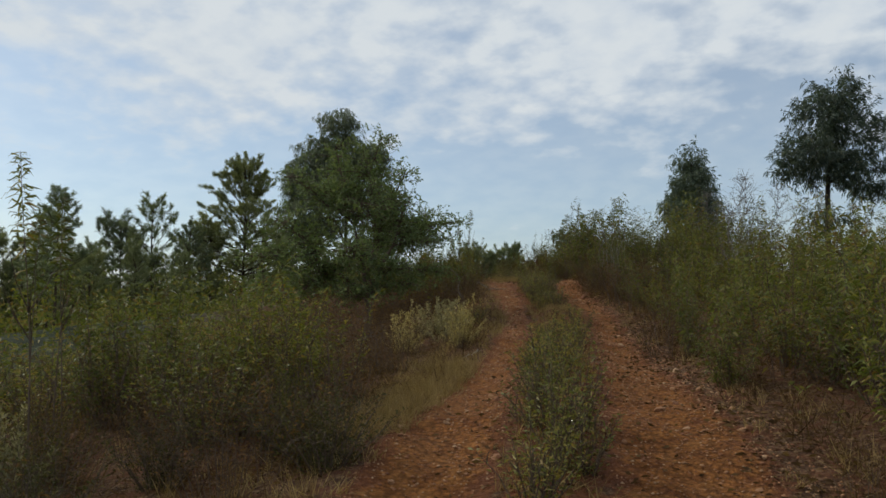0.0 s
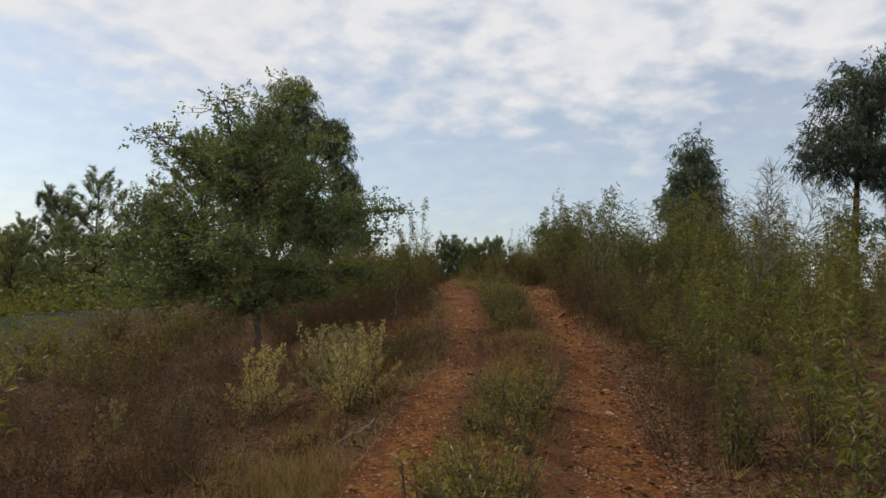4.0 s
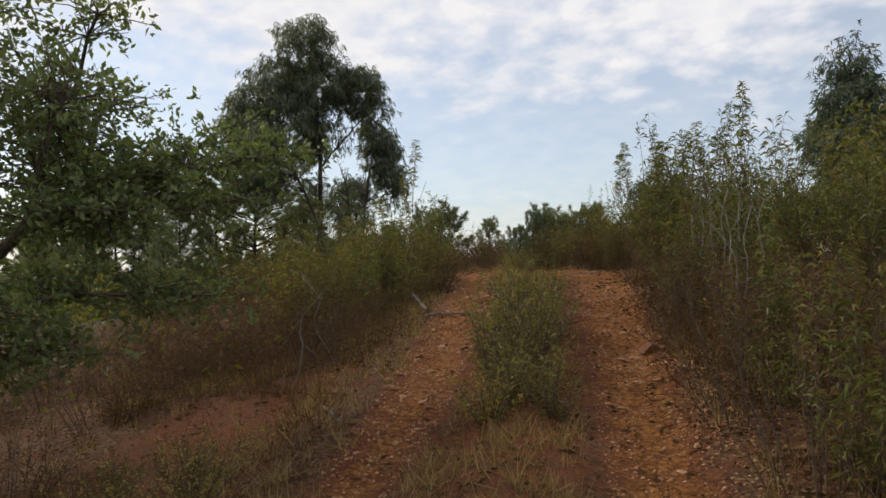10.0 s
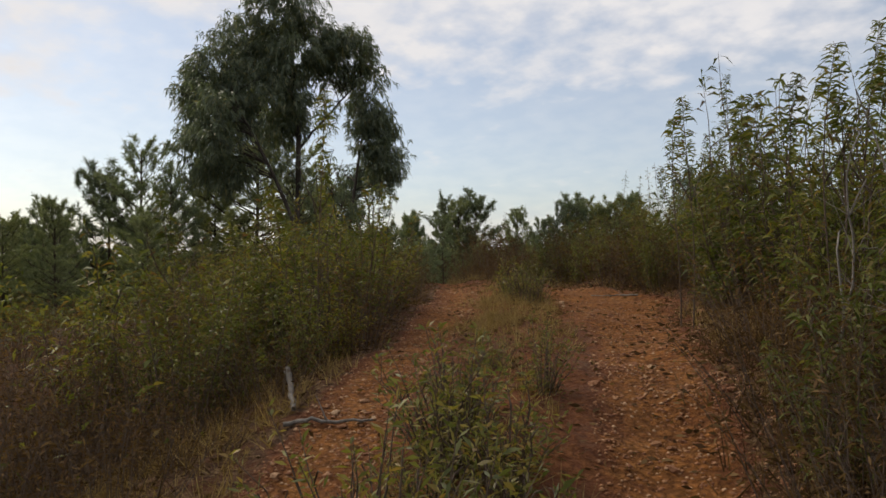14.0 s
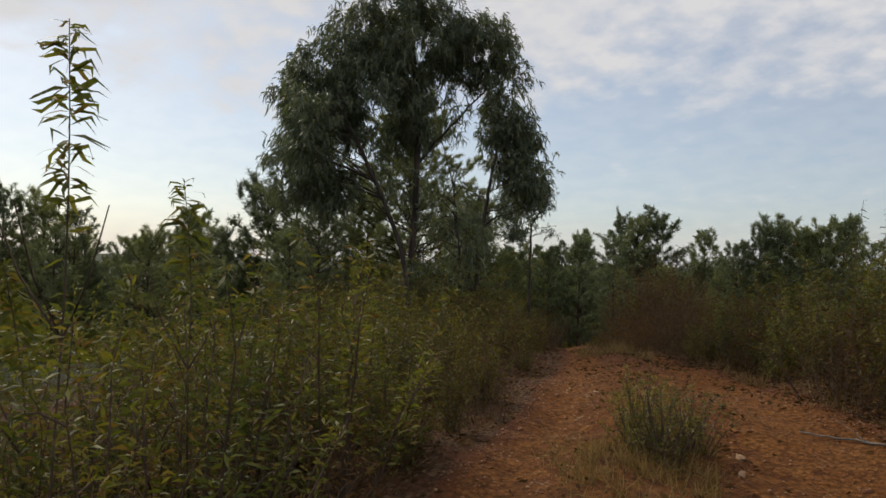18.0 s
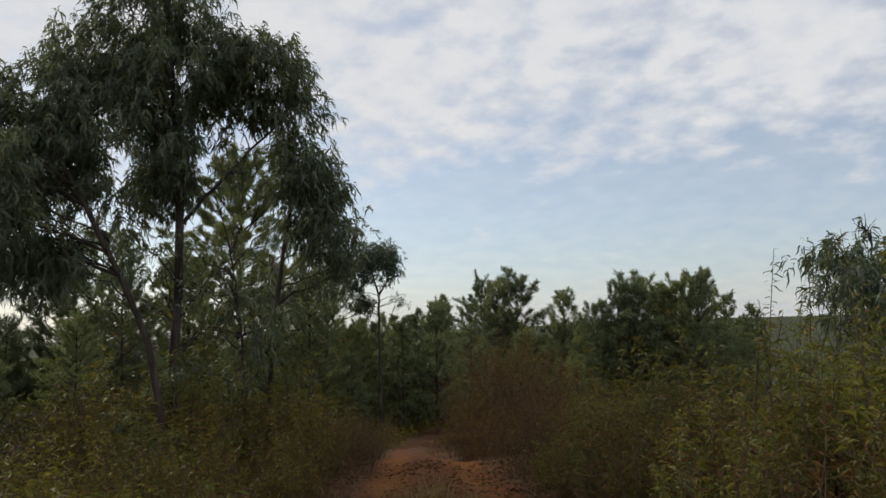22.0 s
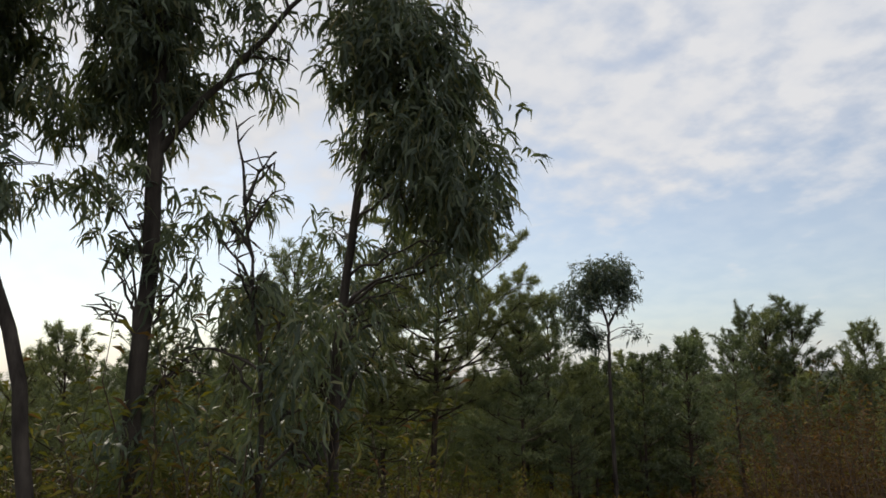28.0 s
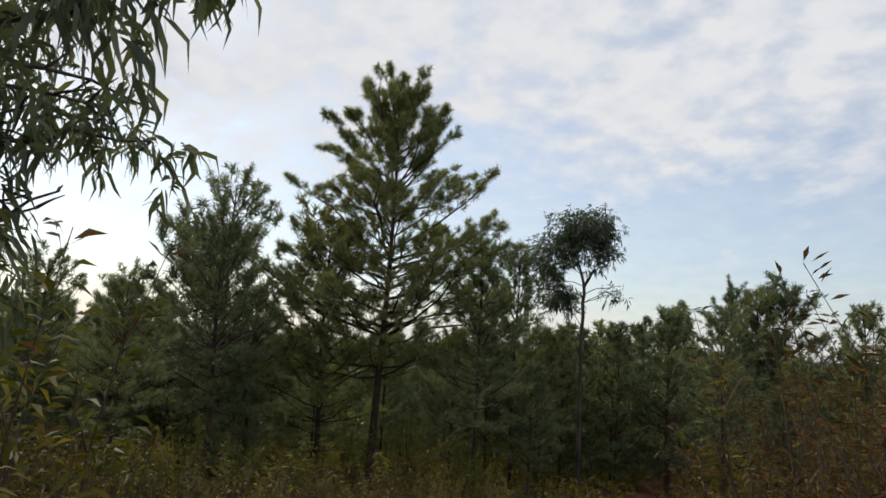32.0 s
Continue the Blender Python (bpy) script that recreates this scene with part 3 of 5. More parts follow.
def pine_tree(name, label, seed, height, reach, low=0.3, blades=30, needle=0.17, lean=0.0, group="", coarse=1.0, gap=0.048):
    """A maritime pine: a swaying trunk, whorls of upturned branches with side twigs, each twig ending in a round brush of needles."""
    rng = np.random.RandomState(seed)
    root = thing(name, label, "tree", group)
    trunk = Wood()
    t = np.linspace(0, 1, 14)
    sway = 0.012 * height * np.sin(t * 5 + seed)
    line = np.stack([lean * t**1.5 * height + sway * t, np.cumsum(rng.normal(size=14)) * 0.015 * t, t * height - 0.3 * (1 - t)], 1)
    trunk.tube(line, 0.0105 * height * (1 - t) ** 0.8 + 0.015, 7)
    part("trunk", trunk.mesh("trunk"), BARK_PINE, root, smooth=True)
    boughs, at, way, size = Wood(), [], [], []

    def brush(tip, d, many, long):
        a = unit(rng.normal(size=(many, 3)) + d * 0.45 + np.array((0, 0, 0.3)))
        at.append(tip - d * rng.uniform(0, 1.2, (many, 1)) * long + a * 0.02)
        way.append(a)
        size.append(long * rng.uniform(0.7, 1.1, many))

    z = low * height
    while z < height * 0.965:
        k = (z / height - low) / (1 - low)
        span = reach * np.interp(k, (0, 0.12, 0.4, 0.7, 0.88, 1), (0.7, 1.0, 0.92, 0.7, 0.5, 0.25))
        q0 = rng.uniform(0, 6.28)
        many = rng.randint(4, 6)
        for b in range(many):
            q = q0 + b * 6.28 / many + rng.uniform(-0.35, 0.35)
            far = span * rng.uniform(0.45, 1.15)
            rise = math.radians(np.interp(k, (0, 0.5, 1), (4, 28, 62)) + rng.uniform(-12, 12))
            c = np.array([np.interp(z / height, t, line[:, i]) for i in range(3)])
            s = np.linspace(0, 1, 6)[:, None]
            flat = np.array((math.cos(q), math.sin(q), 0))
            pts = c + (flat * math.cos(rise) + np.array((0, 0, math.sin(rise)))) * far * s + np.array((0, 0, 0.2 * far)) * s**2 + rng.normal(size=(6, 3)) * 0.05 * far * s
            boughs.tube(pts, (0.010 + 0.011 * far) * (1 - 0.85 * s[:, 0]), 3)
            end = unit(pts[-1] - pts[-2])
            brush(pts[-1], end, blades, needle * 1.15)
            for m in range(int(3 + far * 5.0)):
                u = rng.uniform(0.3, 0.97)
                p0 = np.array([np.interp(u, s[:, 0], pts[:, i]) for i in range(3)])
                d = unit(end * 0.8 + np.cross(end, (0, 0, 1.0)) * rng.choice((-1, 1)) * rng.uniform(0.5, 1.3) + (0, 0, rng.uniform(-0.1, 0.7)))
                p1 = p0 + d * (0.22 + 0.42 * (1.05 - u) * far) * rng.uniform(0.7, 1.3)
                boughs.tube([p0, p1], (0.008, 0.004), 3)
                brush(p1, d, blades, needle)
                if far > 1.2 and m % 2:
                    brush((p0 + p1) / 2 + scatter(rng, 1, 0.6)[0] * 0.2, d, blades // 2, needle)
        z += height * gap * rng.uniform(0.75, 1.25)
    for _ in range(3):
        brush(line[-1] + rng.normal(size=3) * 0.08, np.array((0, 0, 1.0)), blades, needle * 1.2)
    part("bough", boughs.mesh("bough"), BARK_PINE, root)
    size = np.concatenate(size)
    part("crown", spikes_mesh("crown", np.concatenate(at), np.concatenate(way), size, 0.0135 * coarse, rng), NEEDLE, root)
    return root


def put_at(ob, x, y, sink=0.0, turn=0.0, size=1.0, size_z=None):
    ob.location = (x, y, on_ground(x, y) - sink)
    ob.rotation_euler = (0, 0, turn)
    ob.scale = (size, size, size_z or size)
    return ob


PLACE = np.random.RandomState(21)


def spread_copies(kinds, spots, sizes):
    """Sets the prototypes at the first spots and copies of them at the rest."""
    used = set()
    for i, ((x, y), s) in enumerate(zip(spots, sizes)):
        k = PLACE.randint(len(kinds))
        ob, turn = kinds[k], PLACE.uniform(0, 6.28)
        if k in used:
            ob = copy_thing(ob, pose(0, 0, 0))
        used.add(k)
        put_at(ob, x, y, 0.03, turn, s, s * PLACE.uniform(0.9, 1.12))
    for k, ob in enumerate(kinds):
        if k not in used:
            raise ValueError("a prototype was not placed")


def sprinkle(n, x0, x1, y0, y1, gap, keep=None):
    """Up to n spots in a strip that bends with the track: x0, x1 are functions of y; spots stay gap apart."""
    out = []
    for _ in range(n * 12):
        y = PLACE.uniform(y0, y1)
        a, b = x0(y), x1(y)
        x = PLACE.uniform(a, b)
        if (keep is None or keep(x, y)) and all((x - u) ** 2 + (y - v) ** 2 > gap * gap for u, v in out):
            out.append((x, y))
            if len(out) == n:
                break
    return out


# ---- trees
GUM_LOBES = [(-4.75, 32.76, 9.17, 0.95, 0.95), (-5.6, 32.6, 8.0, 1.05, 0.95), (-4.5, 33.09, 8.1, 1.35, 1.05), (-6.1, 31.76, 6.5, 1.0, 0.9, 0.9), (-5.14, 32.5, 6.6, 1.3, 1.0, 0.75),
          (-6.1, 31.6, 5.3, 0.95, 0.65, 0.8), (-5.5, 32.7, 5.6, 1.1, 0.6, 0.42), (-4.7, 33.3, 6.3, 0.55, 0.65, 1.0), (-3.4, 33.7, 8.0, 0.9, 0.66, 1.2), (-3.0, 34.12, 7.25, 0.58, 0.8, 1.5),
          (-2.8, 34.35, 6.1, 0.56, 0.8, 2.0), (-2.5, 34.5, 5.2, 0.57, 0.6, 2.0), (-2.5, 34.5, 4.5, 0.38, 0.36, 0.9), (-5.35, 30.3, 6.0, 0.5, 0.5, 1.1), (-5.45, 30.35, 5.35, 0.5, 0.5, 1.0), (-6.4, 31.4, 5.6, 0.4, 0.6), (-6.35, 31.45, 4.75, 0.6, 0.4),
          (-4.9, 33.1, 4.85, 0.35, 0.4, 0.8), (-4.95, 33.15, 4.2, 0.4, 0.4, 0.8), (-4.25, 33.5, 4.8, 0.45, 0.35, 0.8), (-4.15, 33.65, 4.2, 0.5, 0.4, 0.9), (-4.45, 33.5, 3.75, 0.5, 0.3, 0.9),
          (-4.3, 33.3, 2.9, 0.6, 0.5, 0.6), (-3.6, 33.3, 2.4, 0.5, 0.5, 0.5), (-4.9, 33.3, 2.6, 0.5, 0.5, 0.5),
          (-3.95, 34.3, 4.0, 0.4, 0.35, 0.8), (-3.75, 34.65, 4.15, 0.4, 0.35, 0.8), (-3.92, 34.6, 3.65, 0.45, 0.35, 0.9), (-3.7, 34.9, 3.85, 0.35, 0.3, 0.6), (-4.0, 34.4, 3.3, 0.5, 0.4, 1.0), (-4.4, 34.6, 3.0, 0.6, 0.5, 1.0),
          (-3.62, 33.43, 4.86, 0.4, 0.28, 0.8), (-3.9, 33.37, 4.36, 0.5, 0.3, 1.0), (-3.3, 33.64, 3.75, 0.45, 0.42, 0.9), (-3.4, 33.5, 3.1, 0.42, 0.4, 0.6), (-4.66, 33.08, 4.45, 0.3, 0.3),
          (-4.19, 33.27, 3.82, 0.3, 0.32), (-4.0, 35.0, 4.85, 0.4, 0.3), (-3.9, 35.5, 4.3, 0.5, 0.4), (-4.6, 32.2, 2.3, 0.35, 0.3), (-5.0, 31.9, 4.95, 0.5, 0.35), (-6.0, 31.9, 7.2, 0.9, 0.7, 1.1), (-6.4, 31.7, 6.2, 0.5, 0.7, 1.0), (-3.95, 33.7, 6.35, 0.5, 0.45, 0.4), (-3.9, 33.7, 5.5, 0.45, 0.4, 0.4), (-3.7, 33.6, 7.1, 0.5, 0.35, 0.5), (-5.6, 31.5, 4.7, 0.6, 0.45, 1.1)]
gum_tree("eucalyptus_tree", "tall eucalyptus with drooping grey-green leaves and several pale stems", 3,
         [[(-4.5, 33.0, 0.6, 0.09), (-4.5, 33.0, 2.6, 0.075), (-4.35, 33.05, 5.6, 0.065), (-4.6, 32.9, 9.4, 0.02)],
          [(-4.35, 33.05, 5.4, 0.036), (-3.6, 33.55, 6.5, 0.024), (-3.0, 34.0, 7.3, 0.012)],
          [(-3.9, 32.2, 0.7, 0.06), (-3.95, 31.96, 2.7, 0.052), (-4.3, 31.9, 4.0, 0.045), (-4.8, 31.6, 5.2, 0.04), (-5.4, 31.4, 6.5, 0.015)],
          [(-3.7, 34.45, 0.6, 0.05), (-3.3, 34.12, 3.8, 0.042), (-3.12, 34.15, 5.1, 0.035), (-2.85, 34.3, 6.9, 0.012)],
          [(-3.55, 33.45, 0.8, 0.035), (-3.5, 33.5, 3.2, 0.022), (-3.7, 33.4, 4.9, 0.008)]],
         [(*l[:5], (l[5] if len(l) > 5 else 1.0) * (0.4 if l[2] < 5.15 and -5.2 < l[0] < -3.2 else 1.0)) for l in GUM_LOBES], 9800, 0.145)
gum_tree("eucalyptus_tree", "rounded eucalyptus on the ridge behind the thicket", 8,
         [[(13.4, 25.6, 0.8, 0.12), (13.4, 25.6, 4.6, 0.09), (13.8, 25.6, 8.8, 0.02)]],
         [(14.0, 25.8, 8.7, 1.1, 0.9), (13.3, 25.6, 7.7, 1.4, 0.9), (14.6, 25.9, 7.2, 1.6, 1.0), (12.7, 25.5, 6.4, 1.2, 0.8), (14.0, 25.6, 6.0, 1.3, 0.6), (15.2, 25.7, 5.6, 1.2, 0.7), (12.3, 25.4, 5.6, 0.6, 0.5), (13.2, 25.2, 4.2, 0.9, 0.5, 0.7)], 3200, 0.19, 8, False)
gum_tree("eucalyptus_tree", "slender eucalyptus with a pointed crown", 9,
         [[(11.0, 32.4, 0.6, 0.1), (11.0, 32.4, 5.0, 0.06), (11.0, 32.4, 7.9, 0.02)]],
         [(11.0, 32.4, 7.5, 0.6, 0.7), (11.0, 32.4, 6.5, 0.95, 0.8), (10.9, 32.3, 5.4, 1.25, 0.8), (11.3, 32.5, 4.4, 1.2, 0.7), (10.7, 32.2, 3.6, 1.4, 0.7)], 4200, 0.19, 8, False)
gum_tree("eucalyptus_tree", "thin bare-stemmed eucalyptus with a small flat crown", 10,
         [[(-9.0, 55.6, -1.8, 0.085), (-9.05, 55.7, 3.5, 0.06), (-9.2, 56.2, 5.3, 0.05), (-9.9, 56.6, 7.0, 0.025)], [(-9.2, 56.2, 5.2, 0.05), (-8.4, 56.2, 6.6, 0.02)]],
         [(-9.9, 56.6, 7.2, 0.9, 0.6), (-9.1, 56.3, 7.2, 0.9, 0.6), (-10.5, 56.5, 6.3, 0.8, 0.75), (-9.3, 56.3, 6.3, 0.8, 0.6), (-8.4, 56.2, 6.3, 0.55, 0.6), (-8.0, 56.2, 5.1, 0.4, 0.3), (-10.7, 56.5, 5.2, 0.6, 0.6), (-9.9, 56.4, 4.6, 0.5, 0.5)], 1400, 0.21, 8, False)

gum_tree("young_eucalyptus", "young eucalyptus with a round drooping crown in the thicket", 11,
         [[(6.3, 36, 0.9, 0.045), (6.25, 36, 3.2, 0.03), (6.4, 36, 5.0, 0.008)]],
         [(6.4, 36, 4.75, 0.6, 0.45), (5.9, 35.9, 4.35, 0.55, 0.5), (6.9, 36.1, 4.4, 0.6, 0.5), (6.3, 35.8, 3.9, 0.8, 0.45), (5.65, 35.9, 3.75, 0.45, 0.45), (7, 36.2, 3.7, 0.6, 0.5), (6.3, 35.9, 3.2, 0.8, 0.4, 0.7)], 800, 0.17, 7)


def oak():
    rng = np.random.RandomState(14)
    root = thing("oak_tree", "bushy evergreen oak with small dark leaves and low branches", "tree")
    fx, fy = -1.42, 14.55
    fz = on_ground(fx, fy)
    x, y, z = -1.6, 15.35, 1.15
    trunk = Wood()
    limb(trunk, (fx, fy, fz - 0.1), (fx - 0.05, fy + 0.1, fz + 0.75), 0.055, 0.045, rng, 0, 6, 8)
    part("trunk", trunk.mesh("trunk"), BARK_TWIG, root, smooth=True)
    fork = np.array((fx - 0.05, fy + 0.1, fz + 0.7))
    forks = []
    for gx_, gy_, gz_ in ((x - 0.2, y - 0.2, z + 1.9), (x + 0.55, y, z + 1.5), (x - 0.9, y + 0.1, z + 1.3), (x + 0.1, y + 0.7, z + 1.6)):
        arm = Wood()
        forks.append(limb(arm, fork, (gx_, gy_, gz_), 0.042, 0.024, rng, 0.08, 8, 7))
        part("limb", arm.mesh("limb"), BARK_TWIG, root, smooth=True)
    spots = np.concatenate(forks)
    lobes = [(x, y, z + 3.3, 0.9, 0.7), (x - 0.8, y - 0.1, z + 2.6, 1.0, 0.7), (x + 0.9, y, z + 2.4, 0.9, 0.7), (x + 0.1, y - 0.8, z + 2.3, 1.0, 0.7), (x + 0.1, y + 0.8, z + 2.6, 1.0, 0.8),
             (x - 1.3, y, z + 1.6, 0.8, 0.6), (x + 1.2, y + 0.2, z + 1.6, 0.75, 0.5), (x - 0.2, y - 1.1, z + 1.4, 0.9, 0.5), (x, y + 1.2, z + 1.6, 1.0, 0.6),
             (x + 1.3, y + 0.9, z + 2.0, 0.55, 0.5), (x + 1.2, y + 1.6, z + 2.3, 0.7, 0.5), (x + 0.5, y + 1.2, z + 2.6, 0.6, 0.5), (x - 0.6, y + 0.7, z + 3.2, 0.8, 0.55),
             (x - 1.2, y - 0.3, z + 1.1, 0.9, 0.45), (x - 1.9, y + 0.3, z + 2.1, 0.8, 0.65), (x - 0.9, y + 1.0, z + 1.1, 1.0, 0.45), (x + 0.6, y - 0.8, z + 1.0, 0.8, 0.35), (x + 1.5, y + 0.6, z + 1.0, 0.7, 0.35),
             (x + 0.8, y + 0.5, z + 3.1, 0.6, 0.5), (x - 0.6, y - 0.3, z + 3.5, 0.7, 0.5), (x + 0.35, y - 0.2, z + 3.75, 0.55, 0.45), (x - 1.5, y - 0.4, z + 2.9, 0.7, 0.5), (x - 2.3, y - 0.2, z + 1.3, 0.8, 0.5), (x - 1.5, y - 0.4, z + 0.45, 0.9, 0.4), (x - 0.3, y - 0.7, z + 0.6, 0.8, 0.35), (x + 0.9, y - 0.2, z + 0.7, 0.7, 0.35), (x - 2.4, y + 0.4, z + 0.7, 0.8, 0.4), (x + 1.6, y + 1.2, z + 1.75, 0.6, 0.4), (x + 1.9, y + 1.5, z + 2.15, 0.45, 0.35)]
    at, way = [], []
    for l in lobes:
        c = np.array(l[:3])
        cost = np.linalg.norm(spots - c, axis=1) + np.where(spots[:, 2] > c[2] - 0.1, 1.0, 0)
        boughs = Wood()
        pts = limb(boughs, spots[cost.argmin()], c, 0.024, 0.012, rng, 0.15, 8, 5)
        for p in pts[2:]:
            for _ in range(10):
                d = unit(rng.normal(size=3) + (0, 0, 0.25)) * (1, 1, 0.8)
                q = p + d * (l[3] * rng.uniform(0.35, 1.0), l[3] * rng.uniform(0.35, 1.0), l[4] * rng.uniform(0.35, 1.0))
                twig = limb(boughs, p, q, 0.008, 0.003, rng, 0.1, 6, 3)
                for k in range(2, 6):
                    w = unit(twig[k] - twig[k - 1])
                    tip = twig[k] + rng.normal(size=3) * 0.05
                    many = 9 if k == 5 else 5
                    at.append(tip + rng.normal(size=(many, 3)) * 0.03)
                    way.append(unit(rng.normal(size=(many, 3)) + w * 0.5 + np.array((0, 0, 0.25))))
        part("bough", boughs.mesh("bough"), BARK_TWIG, root)
    at, way = np.concatenate(at), np.concatenate(way)
    size = rng.uniform(0.045, 0.08, len(at))
    part("crown", leaves_mesh("crown", at, way, size, size * 0.46, rng, 0.1), LEAF_OAK, root)


oak()

big_pine = pine_tree("pine_tree", "tall maritime pine with open crown of rounded needle brushes", 31, 12.6, 4.4, 0.32, 84, 0.2, 0.045, "", 1.2, 0.028)
put_at(big_pine, -14.45, 51.9)
SHAPES = [(9.5, 2.6, 0.3), (8.5, 2.6, 0.25), (10.0, 2.8, 0.35), (7.5, 2.5, 0.2), (9.0, 2.4, 0.34)]
pines = [pine_tree("pine_tree", "maritime pine with dense rounded needle tufts", 40 + i, h, r, lo, 20, 0.24, 0.012 * (i - 2), "pine wood", 2.5) for i, (h, r, lo) in enumerate(SHAPES)]
named = [(-20.0, 50.5, 8.8), (-13.3, 59.4, 6.9), (-9.0, 80.5, 7.6), (-6.2, 80.5, 7.9), (-1.8, 71.9, 5.8), (3.3, 68.0, 6.4), (6.9, 77.0, 6.7), (-12.4, 80.2, 5.7), (-16.4, 51.6, 7.4),
         (-11.6, 53.5, 6.2), (-21.5, 45.0, 5.3), (-24.3, 49.5, 4.6), (-16.3, 63.0, 5.6), (4.6, 70.0, 5.6), (-7.6, 79.0, 7.0), (8.5, 74.0, 5.4), (0.5, 65.7, 4.8), (1.8, 66.0, 5.3), (2.7, 66.3, 6.3), (4.1, 67.0, 5.7), (5.1, 66.8, 6.1), (6.2, 67.2, 6.4), (-24.9, 37.9, 5.8), (-23.5, 38.6, 5.5), (-26.0, 37.4, 5.4), (-22.4, 39.2, 5.0), (-26.8, 45.7, 4.0), (-27.6, 47.5, 4.0), (-25.4, 47.8, 4.1), (-26.9, 50.4, 4.1), (-29.2, 45.3, 4.2), (-27.2, 52.6, 4.0), (-16.3, 47.0, 6.5), (-22.8, 51.5, 7.6)]
for i, (x, y, top) in enumerate(named):
    ob = pines[i] if i < 5 else copy_thing(pines[i % 5], pose(0, 0, 0))
    put_at(ob, x, y, 0, i * 1.3, (top - on_ground(x, y)) / (SHAPES[i % 5][0] * 1.07))


def in_wood(x, y):
    return np.hypot(x + 14.4, y - 52) > 3.5 and x < 13 - 1.0 * max(0, 76 - y) and abs(x - np.interp(y, EDGE_Y, EDGE_LL)) > 2.5


for x, y in sprinkle(70, lambda y: -26 - 0.15 * y, lambda y: 13, 44, 72, 2.2, in_wood):
    copy = copy_thing(pines[PLACE.randint(5)], pose(0, 0, 0))
    put_at(copy, x, y, 0, PLACE.uniform(0, 6.28), PLACE.uniform(0.46, 0.7) * (0.62 if x < -13 and y < 50 else 1.0))
for x, y in sprinkle(40, lambda y: -44, lambda y: -13, 14, 46, 2.6, lambda x, y: x < -13 - 0.2 * abs(y - 32)):
    copy = copy_thing(pines[PLACE.randint(5)], pose(0, 0, 0))
    put_at(copy, x, y, 0, PLACE.uniform(0, 6.28), PLACE.uniform(0.42, 0.66))
distant = [pine_tree("pine_tree", "distant pine among others at the edge of the wood", 50 + i, 9.0, 2.5, 0.12, 8, 0.34, 0.0, "distant pines", 6.0, 0.075) for i in range(3)]
spots = sprinkle(150, lambda y: -60, lambda y: 14, 72, 105, 2.3, in_wood) + sprinkle(40, lambda y: -75, lambda y: -40, 20, 70, 3.5)
for i, (x, y) in enumerate(spots):
    copy = distant[i] if i < 3 else copy_thing(distant[PLACE.randint(3)], pose(0, 0, 0))
    put_at(copy, x, y, 0, PLACE.uniform(0, 6.28), PLACE.uniform(0.66, 0.92) if y > 71 else PLACE.uniform(0.55, 0.74))
for i, (x, y, top) in enumerate([(-11.4, 59.8, 3.9), (-10.4, 62.6, 4.1), (-9.5, 60.6, 4.2), (-13.0, 69.9, 4.5), (-15.2, 69, 4.4), (-11.6, 70.3, 4.9), (-14.0, 66.6, 4.3), (-8.7, 64.8, 5.2), (-10.2, 71.5, 5.8), (-12.2, 63.8, 4.0), (-8.0, 62.0, 4.9)]):
    put_at(copy_thing(distant[i % 3], pose(0, 0, 0)), x, y, 0, i * 2.1, (top - on_ground(x, y)) / 9.6)

# ---- shrubs
TALL = ("shrub", "upright green shrub with narrow leaves and thin stems", "shrub", "thicket beside the track")
tall = [leafy_shrub(60 + i, h, sp, 20, n, 0.1, 0.2, TALL, (BARK_TWIG, LEAF_SHRUB), 0.2, width=0.19, shoots=0.2, droop=0.4)
        for i, (h, sp, n) in enumerate([(1.6, 0.6, 1500), (1.5, 0.65, 1500), (1.7, 0.55, 1400), (1.35, 0.7, 1400), (1.55, 0.55, 1200)])]
BUSH = ("olive_bush", "dense olive-green bush with fine leaves", "bush", "bushes on the open slope")
bush = [leafy_shrub(70 + i, h, 0.6, 26, 1500, 0.05, 0.4, BUSH, (BARK_TWIG, LEAF_STRIP), 0.12, width=0.3) for i, h in enumerate((1.15, 0.95))]
DRY = ("dry_shrub", "withered brown shrub with bare twigs", "shrub", "dry scrub beside the track")
dry = [leafy_shrub(80 + i, h, 0.5, 30, 900, 0.038, 0.4, DRY, (BARK_TWIG, LEAF_DRY), 0.05, rooted=0.55, thick=0.45) for i, h in enumerate((0.95, 0.75, 1.1))]
LOW = ("low_shrub", "low green rockrose bush between the wheel tracks", "shrub", "bushes on the middle strip")
low = [leafy_shrub(90 + i, h, 0.30, 22, 760, 0.043, 0.6, LOW, (BARK_TWIG, LEAF_STRIP), 0.1, width=0.25) for i, h in enumerate((0.62, 0.5, 0.72))]
PALE = ("silvery_shrub", "pale grey-green shrub with upright woolly leaves", "shrub", "silvery shrubs by the track")
pale = [leafy_shrub(95 + i, h, 0.36, 17, 1700, 0.042, 1.3, PALE, (BARK_TWIG, LEAF_PALE), 0.3, width=0.3, shoots=0.3) for i, h in enumerate((0.72, 0.6))]
YOUNG = ("sapling", "young light green tree among the pines", "tree", "saplings in the pine wood")
young = [leafy_shrub(100 + i, h, 1.0, 24, 2000, 0.1, 0.3, YOUNG, (BARK_PINE, LEAF_YOUNG), 0.2, width=0.25) for i, h in enumerate((3.4, 2.8))]


def right(a):
    return lambda y: float(np.interp(y, EDGE_Y, EDGE_RR)) + a


def left(a):
    return lambda y: float(np.interp(y, EDGE_Y, EDGE_LL)) - a


